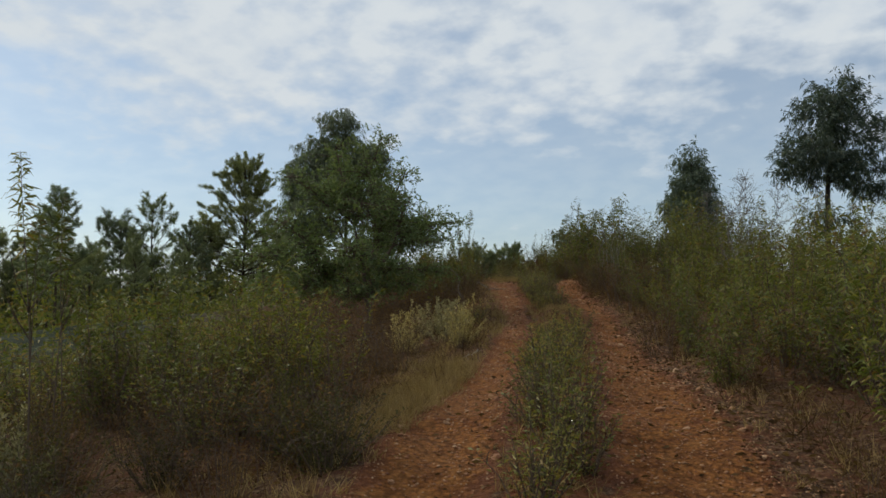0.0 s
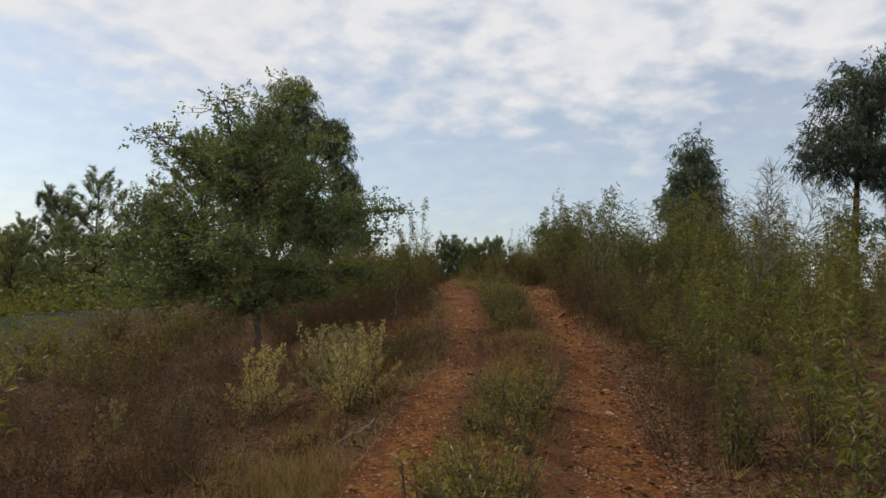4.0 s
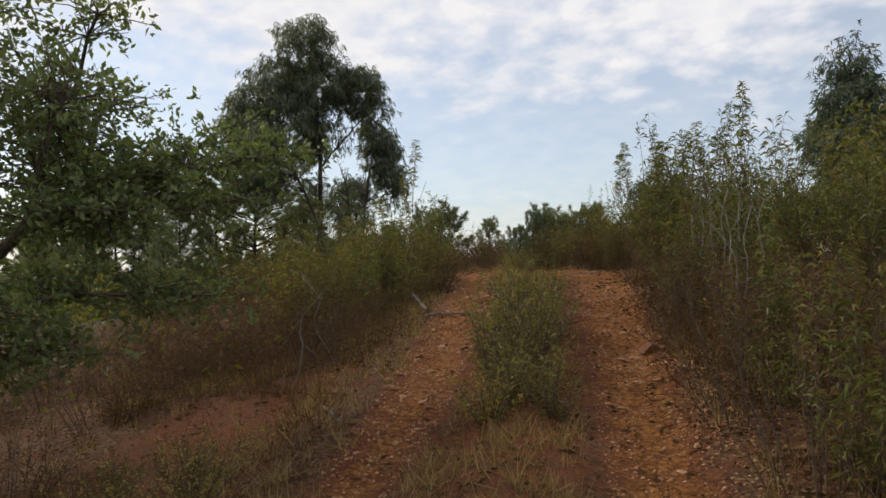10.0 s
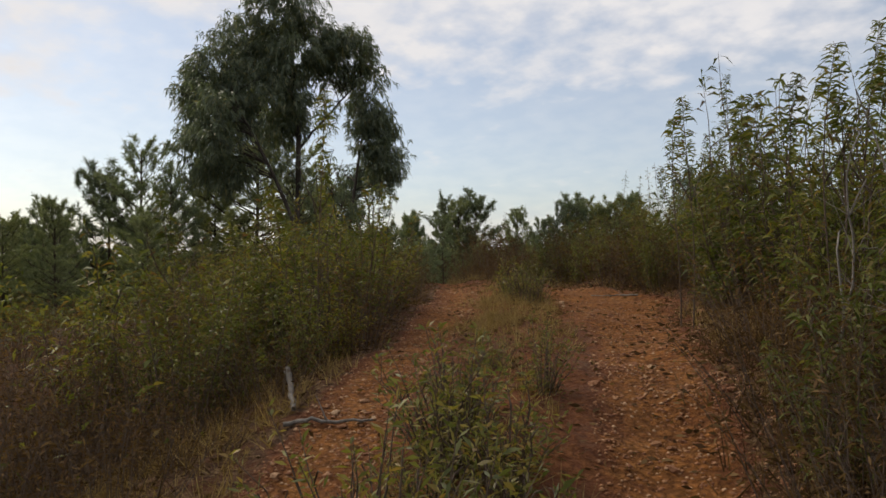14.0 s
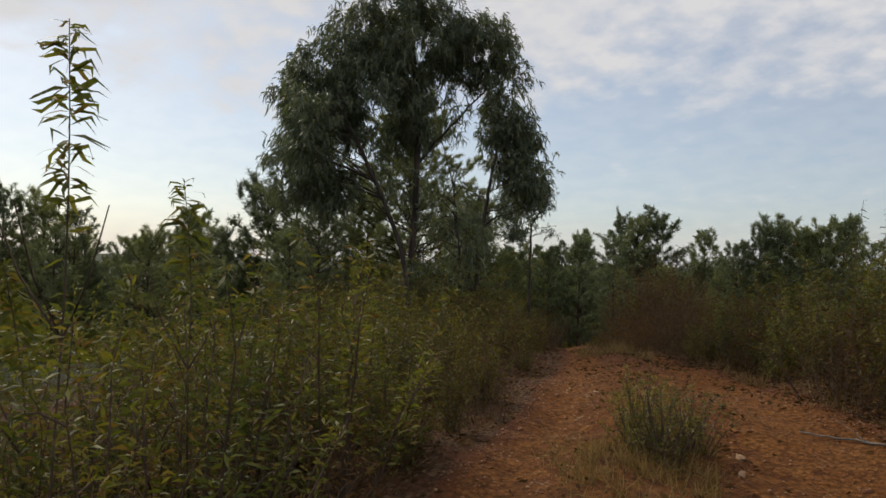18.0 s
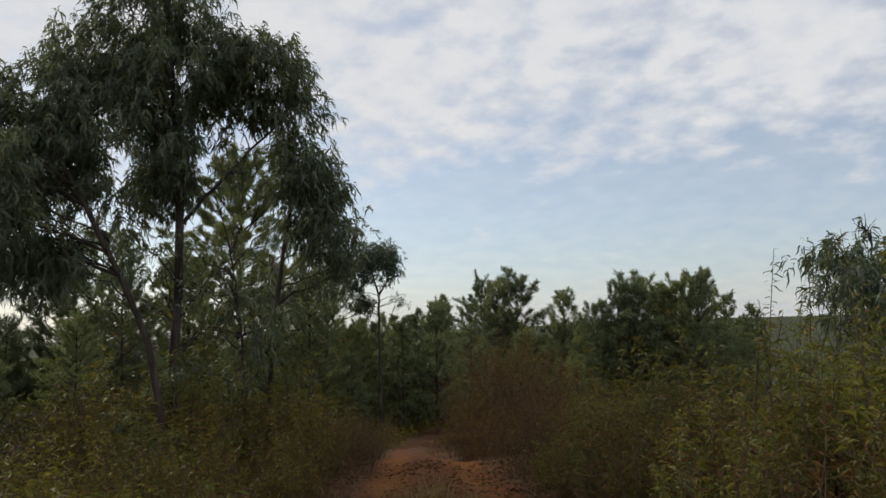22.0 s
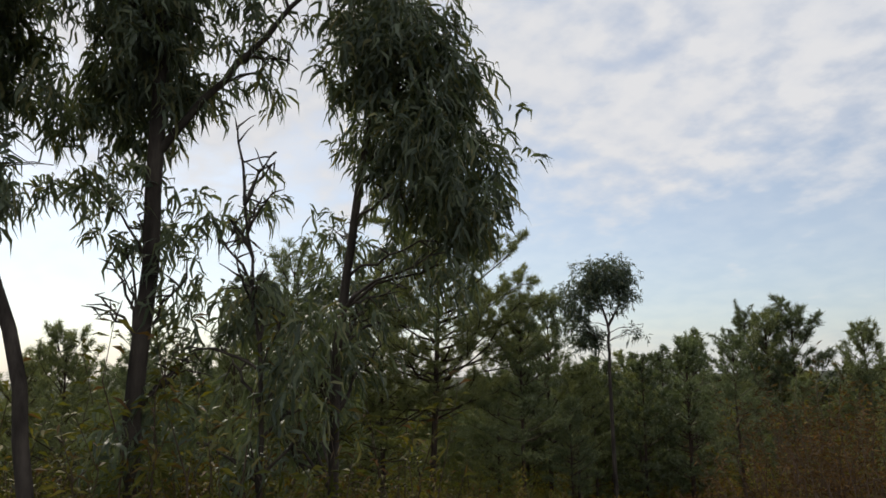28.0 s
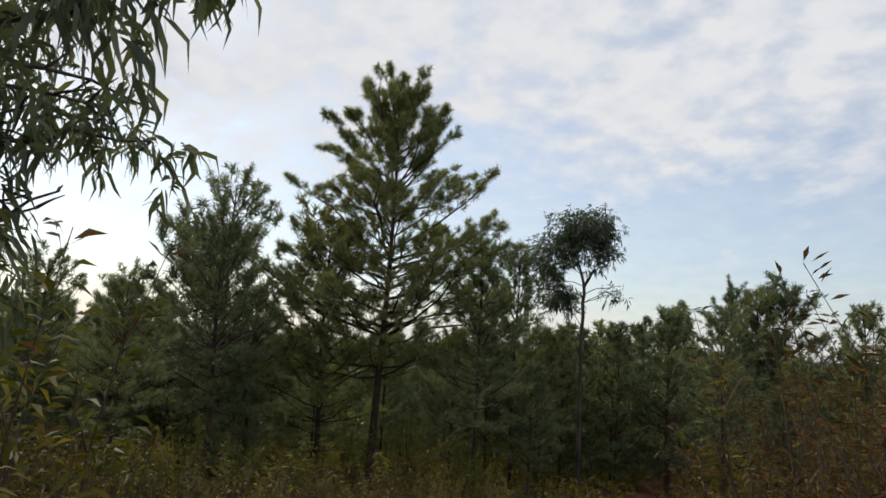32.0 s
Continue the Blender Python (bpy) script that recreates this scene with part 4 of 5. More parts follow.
def tall_size(x, y):
    edge = min(abs(x - right(0)(y)), abs(x - left(0)(y)))
    return float(np.interp(y, (0, 8, 10.5, 13, 17, 18.7, 20, 22, 24, 30, 36, 48), (1.08, 1.0, 0.86, 0.76, 0.74, 0.95, 1.15, 1.1, 0.85, 0.85, 0.85, 0.75))) * (1.0 if x > 2 or y > 34 else 0.72 if y > 16 else 0.82) * (0.62 + 0.38 * min(1, edge / 1.7)) * PLACE.uniform(0.85, 1.12)


spots = sprinkle(170, right(0.15), right(4.2), 0.5, 31, 0.46) + sprinkle(36, right(4.2), right(8.5), 5, 20, 0.8)
spots += sprinkle(9, left(6.0), left(2.4), 3.0, 8.5, 0.9) + [(4.5, 18.6), (-1.3, 7.0), (-1.75, 7.3), (-2.2, 6.9), (-2.0, 8.0), (-2.7, 7.6), (-1.5, 7.8)] + sprinkle(14, left(1.9), left(0.35), 19.4, 23.5, 0.45)
giants = [(4.9, 29, 1.15), (5, 30.8, 1.2), (5.4, 28.6, 1.25), (5.6, 30.3, 1.3), (6.4, 19.6, 1.17), (7.3, 20.8, 1.25), (8.3, 20.4, 1.25), (9.2, 21.5, 1.33), (10.2, 21, 1.33), (11.1, 22.3, 1.4), (12.1, 22, 1.36), (13, 23, 1.44), (14, 22.4, 1.4), (8.8, 23.2, 1.33), (10.6, 24, 1.4), (12.4, 24.6, 1.48), (14.6, 23.8, 1.48), (6.9, 22.3, 1.17), (15.4, 23, 1.4), (16.2, 24, 1.48), (4.15, 21.6, 1.12), (4.2, 22.4, 1.2), (4.4, 21, 1.12), (4.5, 22.9, 1.22), (4.75, 21.8, 1.25), (5.3, 22.2, 1.3)]
spread_copies(tall, spots + [g[:2] for g in giants], [tall_size(x, y) for x, y in spots] + [g[2] for g in giants])
SCRUB = ("scrub_bush", "bushy olive and rust-brown shrub on the crest beside the track", "bush", "scrub on the crest")
scrub = [leafy_shrub(120 + i, h, sp, 20, n, 0.085, 0.25, SCRUB, (BARK_TWIG, LEAF_SCRUB), 0.15, width=0.22, shoots=0.15, droop=0.3) for i, (h, sp, n) in enumerate([(1.5, 0.6, 1400), (1.35, 0.65, 1400), (1.6, 0.55, 1300)])]


def off_gum(x, y):
    return np.hypot(x + 4.5, y - 33) > 0.8


spots = sprinkle(12, left(1.8), left(0.3), 19.8, 23.5, 0.4) + sprinkle(50, left(4.2), left(0.3), 23.5, 36, 0.5, lambda x, y: off_gum(x, y) and not (y > 32.5 and x > left(2.2)(y))) + sprinkle(26, left(3.2), left(0.25), 23.5, 30.5, 0.4, off_gum) + sprinkle(24, left(7.0), left(0.2), 35.5, 47, 0.6, off_gum)
spots += sprinkle(16, right(0.1), right(1.8), 25, 31, 0.42) + sprinkle(8, right(0.1), right(2.5), 31, 33.5, 0.5) + sprinkle(14, right(0.6), right(4.5), 39, 47, 0.55)
feet = [(-4.9, 32.3, 1.4), (-4.1, 32.7, 1.45), (-3.5, 33.1, 1.4), (-3.0, 33.8, 1.3), (-5.2, 33.4, 1.5), (-4.0, 34.2, 1.5), (-4.7, 33.7, 1.5), (-3.3, 34.9, 1.4), (-5.7, 32.6, 1.4), (-2.7, 34.4, 1.2)]
spread_copies(scrub, spots + [f[:2] for f in feet], [tall_size(x, y) * (1.12 if x < 2 and y < 34 else 1.1) for x, y in spots] + [f[2] for f in feet])
spots = sprinkle(6, left(4.5), left(1.0), 2.5, 8.0, 0.9) + sprinkle(30, left(8), left(4.2), 9, 19, 0.9) + [(0.4, 13.9), (0.0, 13.6), (0.65, 14.3), (0.2, 14.2), (-0.2, 14.0)]
spread_copies(bush, spots, [PLACE.uniform(0.75, 1.15) if x < -0.5 or y > 15 else 0.55 for x, y in spots])
spots = sprinkle(56, left(5.0), left(0.6), 2.5, 9.5, 0.5) + sprinkle(22, right(0.05), right(1.3), 16, 19.8, 0.28) + sprinkle(38, left(6), left(0.6), 9, 18.8, 0.55, lambda x, y: not (12.5 < y < 17.4 and x > left(2.3)(y))) + sprinkle(34, right(0.05), right(1.0), 3, 33, 0.4) + sprinkle(20, left(1.3), left(0.15), 20, 34, 0.4) + sprinkle(26, left(3.0), left(0.3), 17.2, 19.6, 0.34) + sprinkle(32, left(5.5), left(1.6), 18.5, 24, 0.5) + sprinkle(50, right(0.0), right(5.0), 33, 46, 0.55) + sprinkle(22, left(6.0), left(0.2), 36, 45, 0.6)
spread_copies(dry, spots, [PLACE.uniform(0.75, 1.2) * (1.3 if y > 33 else 1.0) for x, y in spots])

RUST = ("rusty_shrub", "rust-brown shrub with withered narrow leaves and thin stems", "shrub", "rust-brown brush at the bend")
rust = [leafy_shrub(130 + i, h, 0.55, 26, 1100, 0.06, 0.5, RUST, (BARK_TWIG, LEAF_RUST), 0.12, width=0.2, rooted=0.5, thick=0.6) for i, h in enumerate((1.3, 1.1))]
spots = sprinkle(34, right(0.2), right(4.2), 33.8, 40, 0.45) + sprinkle(20, left(3.6), left(0.25), 34.5, 41, 0.5, off_gum) + sprinkle(12, right(0.1), right(2.4), 24.5, 31, 0.5)
spots += [(-0.7, 39.3), (-0.25, 39.0), (0.0, 38.1), (-0.7, 41.2), (0.3, 40.2), (-1.0, 40.2), (-0.6, 37.4), (-0.1, 36.9), (0.4, 37.3), (-0.8, 38.3), (0.2, 36.3), (0.7, 38.6)]
high = [(-0.3, 37.2), (0.0, 37.9), (0.3, 37.3), (-0.35, 38.5), (0.1, 38.8), (0.5, 38.2), (-0.05, 39.7), (-0.6, 39.7), (0.55, 36.6), (0.75, 37.4)]
spread_copies(rust, spots, [PLACE.uniform(0.75, 1.15) * (1.0 if x > -1.5 else 0.85) for x, y in spots])
BROWN = ("tall_brush", "tall brown brush of thin stems with small withered leaves", "shrub", "rust-brown brush at the bend")
brown = [leafy_shrub(134 + i, 2.0, 0.65, 36, 3000, 0.05, 0.4, BROWN, (BARK_TWIG, leaf), 0.12, width=0.2, rooted=0.5, thick=0.6) for i, leaf in enumerate((LEAF_DRY, LEAF_SCRUB, LEAF_DRY))]
spread_copies(brown, high, [PLACE.uniform(1.3, 1.55) for _ in high])

HEATH = ("dark_bush", "dark rounded heath bush with very fine leaves", "bush", "dark heath bushes")
heath = [leafy_shrub(110, 0.8, 0.5, 34, 2600, 0.03, 0.6, HEATH, (BARK_TWIG, LEAF_HEATH), 0.1, width=0.35)]
# big copies round the gum: dark leaves stand in for shade under its crown
spread_copies(heath, [(-0.75, 5.1), (-1.15, 5.7), (-0.95, 5.4), (-1.9, 5.2), (-0.35, 15.2), (0.3, 15.0), (-2.3, 4.4), (-2.9, 5.6), (-1.7, 6.2), (-3.6, 5.0), (-6.7, 33.2), (-5.7, 33.9), (-6.2, 34.6), (-7.4, 33.8), (-7.0, 35.2), (-5.0, 34.6), (-4.4, 33.6), (-3.7, 33.7), (-5.4, 32.4), (-8.3, 34.6), (-6.1, 32.2), (-5.9, 35.4), (-5.3, 35.9), (-5.8, 36.8), (-4.7, 35.2), (-6.8, 36.4), (-7.8, 37.0), (-3.6, 36.2), (-4.4, 36.6), (-5.0, 37.6), (-3.2, 37.4)], [1.0, 0.95, 0.8, 0.8, 0.6, 0.55, 0.9, 0.95, 0.85, 1.0, 2.9, 2.7, 3.0, 2.9, 3.1, 2.8, 2.4, 2.3, 2.5, 3.0, 2.6, 2.5, 2.2, 2.3, 2.4, 2.6, 2.8, 1.9, 2.1, 2.3, 1.8])
SLENDER = ("young_tree", "slender young tree with light green leaves on thin stems", "tree", "young trees in the dry scrub")
slender = [leafy_shrub(112 + i, h, 0.55, 9, 950, 0.055, 0.3, SLENDER, (BARK_TWIG, LEAF_SHRUB), 0.35, width=0.24, rooted=0.3) for i, h in enumerate((1.6, 1.4))]
CREST = sprinkle(14, left(1.7), left(0.3), 18.9, 23.5, 0.42)
spread_copies(slender, [(-1.0, 6.8), (-1.45, 6.9), (-1.8, 7.6), (-2.3, 6.6), (-3.0, 7.2), (-2.8, 8.3), (-4.4, 12.4)] + CREST, [1.05, 1.0, 1.0, 1.0, 1.1, 1.1, 1.3] + [PLACE.uniform(0.75, 1.1) for _ in CREST])


def mid_strip(d):
    return lambda y: float(np.interp(y, EDGE_Y, EDGE_LR) * (0.5 - d) + np.interp(y, EDGE_Y, EDGE_RL) * (0.5 + d))


spots = [(1.6, 10.9), (1.75, 11.2), (1.55, 11.3), (1.35, 10.6), (0.95, 7.2), (1.2, 7.6), (1.3, 8.1), (1.0, 8.6), (1.2, 9.1), (0.85, 6.2), (0.75, 4.9)]+ sprinkle(6, mid_strip(-0.24), mid_strip(0.24), 9.7, 11.4, 0.3) + sprinkle(5, mid_strip(-0.24), mid_strip(0.24), 6.8, 8.6, 0.35) + sprinkle(15, mid_strip(-0.28), mid_strip(0.24), 15.5, 18.5, 0.26) + sprinkle(4, mid_strip(-0.25), mid_strip(0.25), 17.8, 19.8, 0.4) + sprinkle(7, mid_strip(-0.3), mid_strip(0.3), 4.0, 6.2, 0.35) + [(2.02, 24.0), (1.85, 24.2), (2.25, 24.1), (2.1, 23.7), (1.9, 23.85)]
spread_copies(low, spots, [PLACE.uniform(0.7, 1.15) * (1.05 if y > 23 else 1.2 if 15.4 < y < 18.6 else 1) for x, y in spots])
spots = [(0.25, 11.1), (0.05, 11.5), (0.35, 11.7), (-0.55, 11.0), (-0.7, 11.5), (0.1, 12.4), (-0.4, 12.7), (-1.2, 11.0), (-1.7, 10.6), (-0.2, 13.3), (0.3, 13.1), (-3.4, 6.0), (-2.6, 4.7)]
spread_copies(pale, spots, [PLACE.uniform(0.86, 1.12) * (0.6 if -2 < x < -1 else 1.0) for x, y in spots])
spots = sprinkle(85, lambda y: -30, lambda y: 9, 38, 72, 1.5, lambda x, y: x < 4 - 0.9 * max(0, 66 - y) and (x < left(1.2)(y) or x > right(1.2)(y)))
spread_copies(young, spots, [PLACE.uniform(0.6, 1.1) for _ in spots])


def tall_shoot(x, y, top, seed, leaves=190):
    """One thin upright stem, bare below, with a plume of narrow leaves."""
    rng = np.random.RandomState(seed)
    z = on_ground(x, y)
    root = thing("tall_shoot", "thin upright shoot with a plume of narrow leaves", "plant", "tall shoots above the thicket")
    root.location = (x, y, z)
    h = top - z
    t = np.linspace(0, 1, 9)
    line = np.stack([0.08 * np.sin(t * 3 + seed) * t, 0.06 * np.sin(t * 4) * t, t * h], 1)
    wood = Wood()
    wood.tube(line, 0.007 - 0.005 * t, 4)
    k = np.r_[rng.uniform(0.55, 0.7, 6), 1 - 0.30 * rng.uniform(size=int(leaves * 0.7)) ** 1.2]
    p = np.stack([np.interp(k, t, line[:, c]) for c in range(3)], 1)
    d = scatter(rng, len(k), 0.0) * (1, 1, 0.25) + (0, 0, 0.12)
    part("stem", wood.mesh("stem"), BARK_TWIG, root)
    for q in rng.uniform(0, 6.28, 3):
        wood = Wood()
        a = np.array([np.interp(0.55, t, line[:, c]) for c in range(3)])
        wood.tube([a, a + (0.12 * math.cos(q), 0.12 * math.sin(q), 0.2), a + (0.2 * math.cos(q), 0.2 * math.sin(q), 0.42)], (0.005, 0.004, 0.002), 3)
        part("twig", wood.mesh("twig"), BARK_TWIG, root)
    size = np.interp(k, (0.5, 0.7, 0.9, 1), (0.04, 0.09, 0.125, 0.07)) * rng.uniform(0.7, 1.15, len(k)) * (1.0 if leaves > 100 else 0.7)
    part("foliage", leaves_mesh("foliage", p, d, size, size * 0.15, rng, 0.35, True), LEAF_SHRUB, root)


for i, (x, y, top) in enumerate([(0.70, 20.5, 4.0), (0.42, 21.3, 3.6), (0.25, 20.7, 3.25), (-0.4, 20.2, 3.2), (4.47, 18.4, 4.06), (4.2, 19.6, 3.9), (4.75, 20.6, 4.3), (5.1, 28.4, 4.7), (4.7, 27.2, 4.2), (4.2, 27.9, 4.1),
                                 (-2.76, 5.13, 2.6), (-3.05, 6.14, 2.42), (-2.95, 5.5, 2.2), (-3.2, 6.3, 2.2), (5.6, 14.9, 3.2), (6.4, 16.4, 3.3), (4.3, 22.81, 4.45), (4.1, 21.3, 3.95), (4.3, 20.82, 4.0), (4.3, 19.31, 3.75), (4.1, 21.9, 4.0), (4.35, 19.91, 3.65), (3.65, 21.22, 3.95), (3.62, 21.72, 3.85)]):
    tall_shoot(x, y, top, 300 + i)
for i, (x, y, top) in enumerate([(3.55, 28.78, 4.14), (3.8, 28.85, 4.05), (4.0, 28.9, 4.2), (4.2, 28.95, 4.28), (3.65, 29.3, 3.75), (3.95, 29.5, 3.8), (3.4, 28.5, 3.6), (5.0, 29.1, 4.8)]):
    tall_shoot(x, y, top, 350 + i, 50 if i < 7 else 150)


def bare_sapling(x, y, top, seed):
    """A leafless grey sapling with forking twigs."""
    rng = np.random.RandomState(seed)
    z = on_ground(x, y)
    root = thing("bare_sapling", "leafless grey sapling with fine forked twigs", "tree", "bare saplings in the thicket")
    root.location = (x, y, z)
    h = top - z
    trunk, twigs = Wood(), Wood()
    line = limb(trunk, (0, 0, -0.05), (0.1, 0.05, h), 0.014, 0.003, rng, 0.0, 10, 5)
    part("trunk", trunk.mesh("trunk"), BARK_GREY, root)
    for p in line[3:]:
        for _ in range(4):
            d = unit(rng.normal(size=3) * (1, 1, 0.4) + (0, 0, 0.9)) * (h - p[2] + 0.35) * rng.uniform(0.35, 0.7)
            pts = limb(twigs, p, p + d, 0.009, 0.002, rng, 0.1, 6, 3)
            for q in pts[2:]:
                limb(twigs, q, q + unit(rng.normal(size=3) + (0, 0, 0.8)) * 0.28, 0.004, 0.0015, rng, 0.0, 3, 3)
    part("twig", twigs.mesh("twig"), BARK_GREY, root)


for i, (x, y, top) in enumerate([(7.4, 18.3, 4.4), (7.9, 19.3, 4.6), (8.6, 19.0, 4.3), (7.2, 20.2, 4.3), (5.9, 15.4, 3.3)]):
    bare_sapling(x, y, top, 330 + i)


def stick(name, label, group, pts, r0, r1, seed, forks=0):
    """A crooked branch through the given points, with a few short side twigs."""
    rng = np.random.RandomState(seed)
    pts = np.array(pts, float)
    t, k = np.linspace(0, 1, 12), np.linspace(0, 1, len(pts))
    line = np.stack([np.interp(t, k, pts[:, c]) for c in range(3)], 1)
    line[1:-1] = (line[:-2] + line[1:-1] * 2 + line[2:]) / 4 + rng.normal(size=(10, 3)) * 0.006
    wood = Wood()
    wood.tube(line, r0 + (r1 - r0) * t, 6)
    root = thing(name, label, "branch", group)
    part("branch", wood.mesh("branch"), BARK_GREY, root, smooth=True)
    for _ in range(forks):
        a = line[rng.randint(3, 10)]
        twig = Wood()
        limb(twig, a, a + unit(rng.normal(size=3) + (0, 0, 0.6)) * rng.uniform(0.15, 0.4), r1 * 0.9, r1 * 0.3, rng, 0.1, 5, 4)
        part("twig", twig.mesh("twig"), BARK_GREY, root)


def lying(x0, y0, x1, y1, lift=0.02):
    return [(x0 + (x1 - x0) * k, y0 + (y1 - y0) * k, on_ground(x0 + (x1 - x0) * k, y0 + (y1 - y0) * k) + lift) for k in (0, 0.3, 0.6, 1)]


z = on_ground(1.0, 19.2)
stick("fallen_branch", "pale broken branch lying at the edge of the track", "dead wood", [(0.9, 19.35, z + 0.17), (1.0, 19.15, z + 0.1), (1.12, 18.9, z + 0.02)], 0.02, 0.015, 400)
stick("fallen_branch", "dark twig lying across the red earth", "dead wood", lying(1.12, 18.75, 1.6, 18.85), 0.014, 0.007, 401, 1)
stick("fallen_branch", "thin grey twig lying on the slope", "dead wood", lying(0.75, 16.2, 1.05, 15.6), 0.008, 0.004, 402, 1)
stick("fallen_branch", "thin grey twig lying among dry grass", "dead wood", lying(0.5, 10.6, 0.25, 9.9, 0.05), 0.009, 0.004, 403, 2)
stick("fallen_branch", "thin grey twig lying on the gravel", "dead wood", lying(3.5, 24.9, 2.9, 25.2), 0.012, 0.006, 404, 1)
for i, (x, y, h, lean) in enumerate([(4.12, 17.55, 1.15, -0.2), (4.3, 17.9, 1.2, 0.25), (4.05, 18.5, 1.0, 0.15), (3.95, 16.6, 0.9, -0.25), (4.0, 18.1, 1.3, 0.3), (4.2, 18.6, 1.5, -0.2), (3.9, 18.9, 1.1, 0.25), (4.1, 19.3, 1.4, 0.2), (4.35, 18.2, 1.5, -0.15), (4.0, 17.2, 1.1, 0.2), (0.55, 17.4, 0.9, -0.5), (0.2, 16.9, 1.0, 0.4)]):
    z = on_ground(x, y)
    stick("dead_stem", "bare crooked grey stem standing among the shrubs", "dead wood", [(x, y, z - 0.05), (x + lean * 0.5, y - 0.05, z + h * 0.4), (x + lean * 0.3, y, z + h * 0.7), (x + lean, y + 0.05, z + h)], 0.008, 0.003, 410 + i, 5)


# ---- what nobody could count: undergrowth, grass, litter, gravel
def undergrowth():
    rng = np.random.RandomState(77)
    n = 230000
    x, y = rng.uniform(-45, 40, n), rng.uniform(-4, 95, n)
    ll, lr, rl, rr = edges(y)
    aside = np.maximum(ll - x, x - rr)
    open_side = (x < ll) & (y > 8) & (y < 18)
    keep = (aside > np.where(open_side, 3.6, np.interp(y, (37, 42, 66, 74), (0.4, 0.1, 0.0, -2.0)))) & (rng.uniform(size=n) < np.where(aside < 5, 0.75, 1.0))
    keep &= ~((x < ll) & (y < 9) & (aside < 5))
    x, y, aside = x[keep], y[keep], aside[keep]
    tall_here = 0.75 + 0.45 * np.sin(x * 0.9 + 1.3 * np.sin(y * 0.4)) * np.sin(y * 0.8 + x * 0.3) + 0.35 * np.sin(x * 2.3 + y * 1.7)
    tall_here = np.clip(tall_here, 0.25, 1.5) * np.interp(aside, (-2, 0, 2, 6, 25), (0.12, 0.35, 0.8, 1.25, 1.7))
    z = ground_z(x, y) + tall_here * rng.uniform(0.02, 1, len(x)) ** 0.75
    size = (0.085 + 0.0075 * np.clip(np.maximum(aside, y - 38), 0, 50)) * rng.uniform(0.7, 1.3, len(x))
    way = scatter(rng, len(x), 0.3)
    wood = y > 35 + rng.normal(size=len(y)) * 1.5
    for here, leaf, label in ((~wood, LEAF_SHRUB, "dense low scrub of green and brown leaves on the slopes"), (wood, LEAF_SCRUB, "olive and rust-brown scrub covering the floor of the pine wood")):
        ob = part("undergrowth", leaves_mesh("undergrowth", np.stack([x, y, z], 1)[here], way[here], size[here], size[here] * 0.32, rng), leaf)
        tagged(ob, label, "undergrowth", kind="stuff")


def far_wood():
    rng = np.random.RandomState(76)
    n = 42000
    x, y = rng.uniform(-170, 90, n), rng.uniform(20, 170, n)
    ll, lr, rl, rr = edges(y)
    d = np.maximum(np.maximum(np.abs(x + 5) - 55, y - 98), np.where(x > 10, x - 45, -99))
    keep = d > 0
    x, y = x[keep], y[keep]
    top = (5.4 + 2.4 * np.sin(x * 0.55 + np.sin(y * 0.4)) * np.sin(y * 0.5) + 2.2 * np.sin(x * 1.25 + 1.5 * np.sin(x * 0.37)) ** 3) * np.where(x > 25, 0.45, 1.0)
    z = ground_z(x, y) + top * rng.uniform(0.05, 1, len(x)) ** 0.7
    ob = part("far_wood", leaves_mesh("far_wood", np.stack([x, y, z], 1), scatter(rng, len(x), 0.5), rng.uniform(0.6, 1.3, len(x)), 0.45, rng), NEEDLE)
    tagged(ob, "far dark green wood closing the view", "woodland", kind="stuff")


def dry_grass():
    rng = np.random.RandomState(78)
    tufts = []
    for x0, x1, y0, y1, n in ((mid_strip(-0.42), mid_strip(0.42), 3.5, 26, 420), (mid_strip(-0.4), mid_strip(0.4), 12.0, 15.2, 60), (left(0.75), left(-0.05), 4, 20, 420), (left(5), left(0.5), 9, 18, 260), (right(-0.1), right(0.6), 4, 30, 260), (left(3.5), left(0.4), 0, 9, 200), (left(0.5), left(-0.1), 5.5, 9.5, 420)):
        y = rng.uniform(y0, y1, n)
        a, b = np.array([x0(v) for v in y]), np.array([x1(v) for v in y])
        tufts.append(np.stack([a + (b - a) * rng.uniform(size=n), y], 1))
    tufts = np.concatenate(tufts)
    tufts = np.concatenate([tufts, np.array((2.0, 21.6)) + rng.normal(size=(60, 2)) * (0.22, 0.35), np.array((1.95, 23.5)) + rng.normal(size=(40, 2)) * (0.3, 0.25), np.stack([np.linspace(-1.8, 0.85, 150), np.linspace(17.6, 18.7, 150)], 1) + rng.normal(size=(150, 2)) * 0.12, np.array((0.7, 29.3)) + rng.normal(size=(60, 2)) * (0.28, 0.35)])
    blades = 16
    at = np.repeat(tufts, blades, 0) + rng.normal(size=(len(tufts) * blades, 2)) * 0.035
    at = np.c_[at, ground_z(at[:, 0], at[:, 1]) - 0.01]
    way = scatter(rng, len(at), 1.1) * (1, 1, 1) + (0, 0, 0.3)
    length = np.repeat(rng.uniform(0.08, 0.26, len(tufts)), blades) * rng.uniform(0.6, 1.2, len(at))
    ob = part("dry_grass", spikes_mesh("dry_grass", at, way, length, 0.006, rng), GRASS_DRY)
    tagged(ob, "dry straw-coloured grass tufts along the track", "grass", kind="stuff")


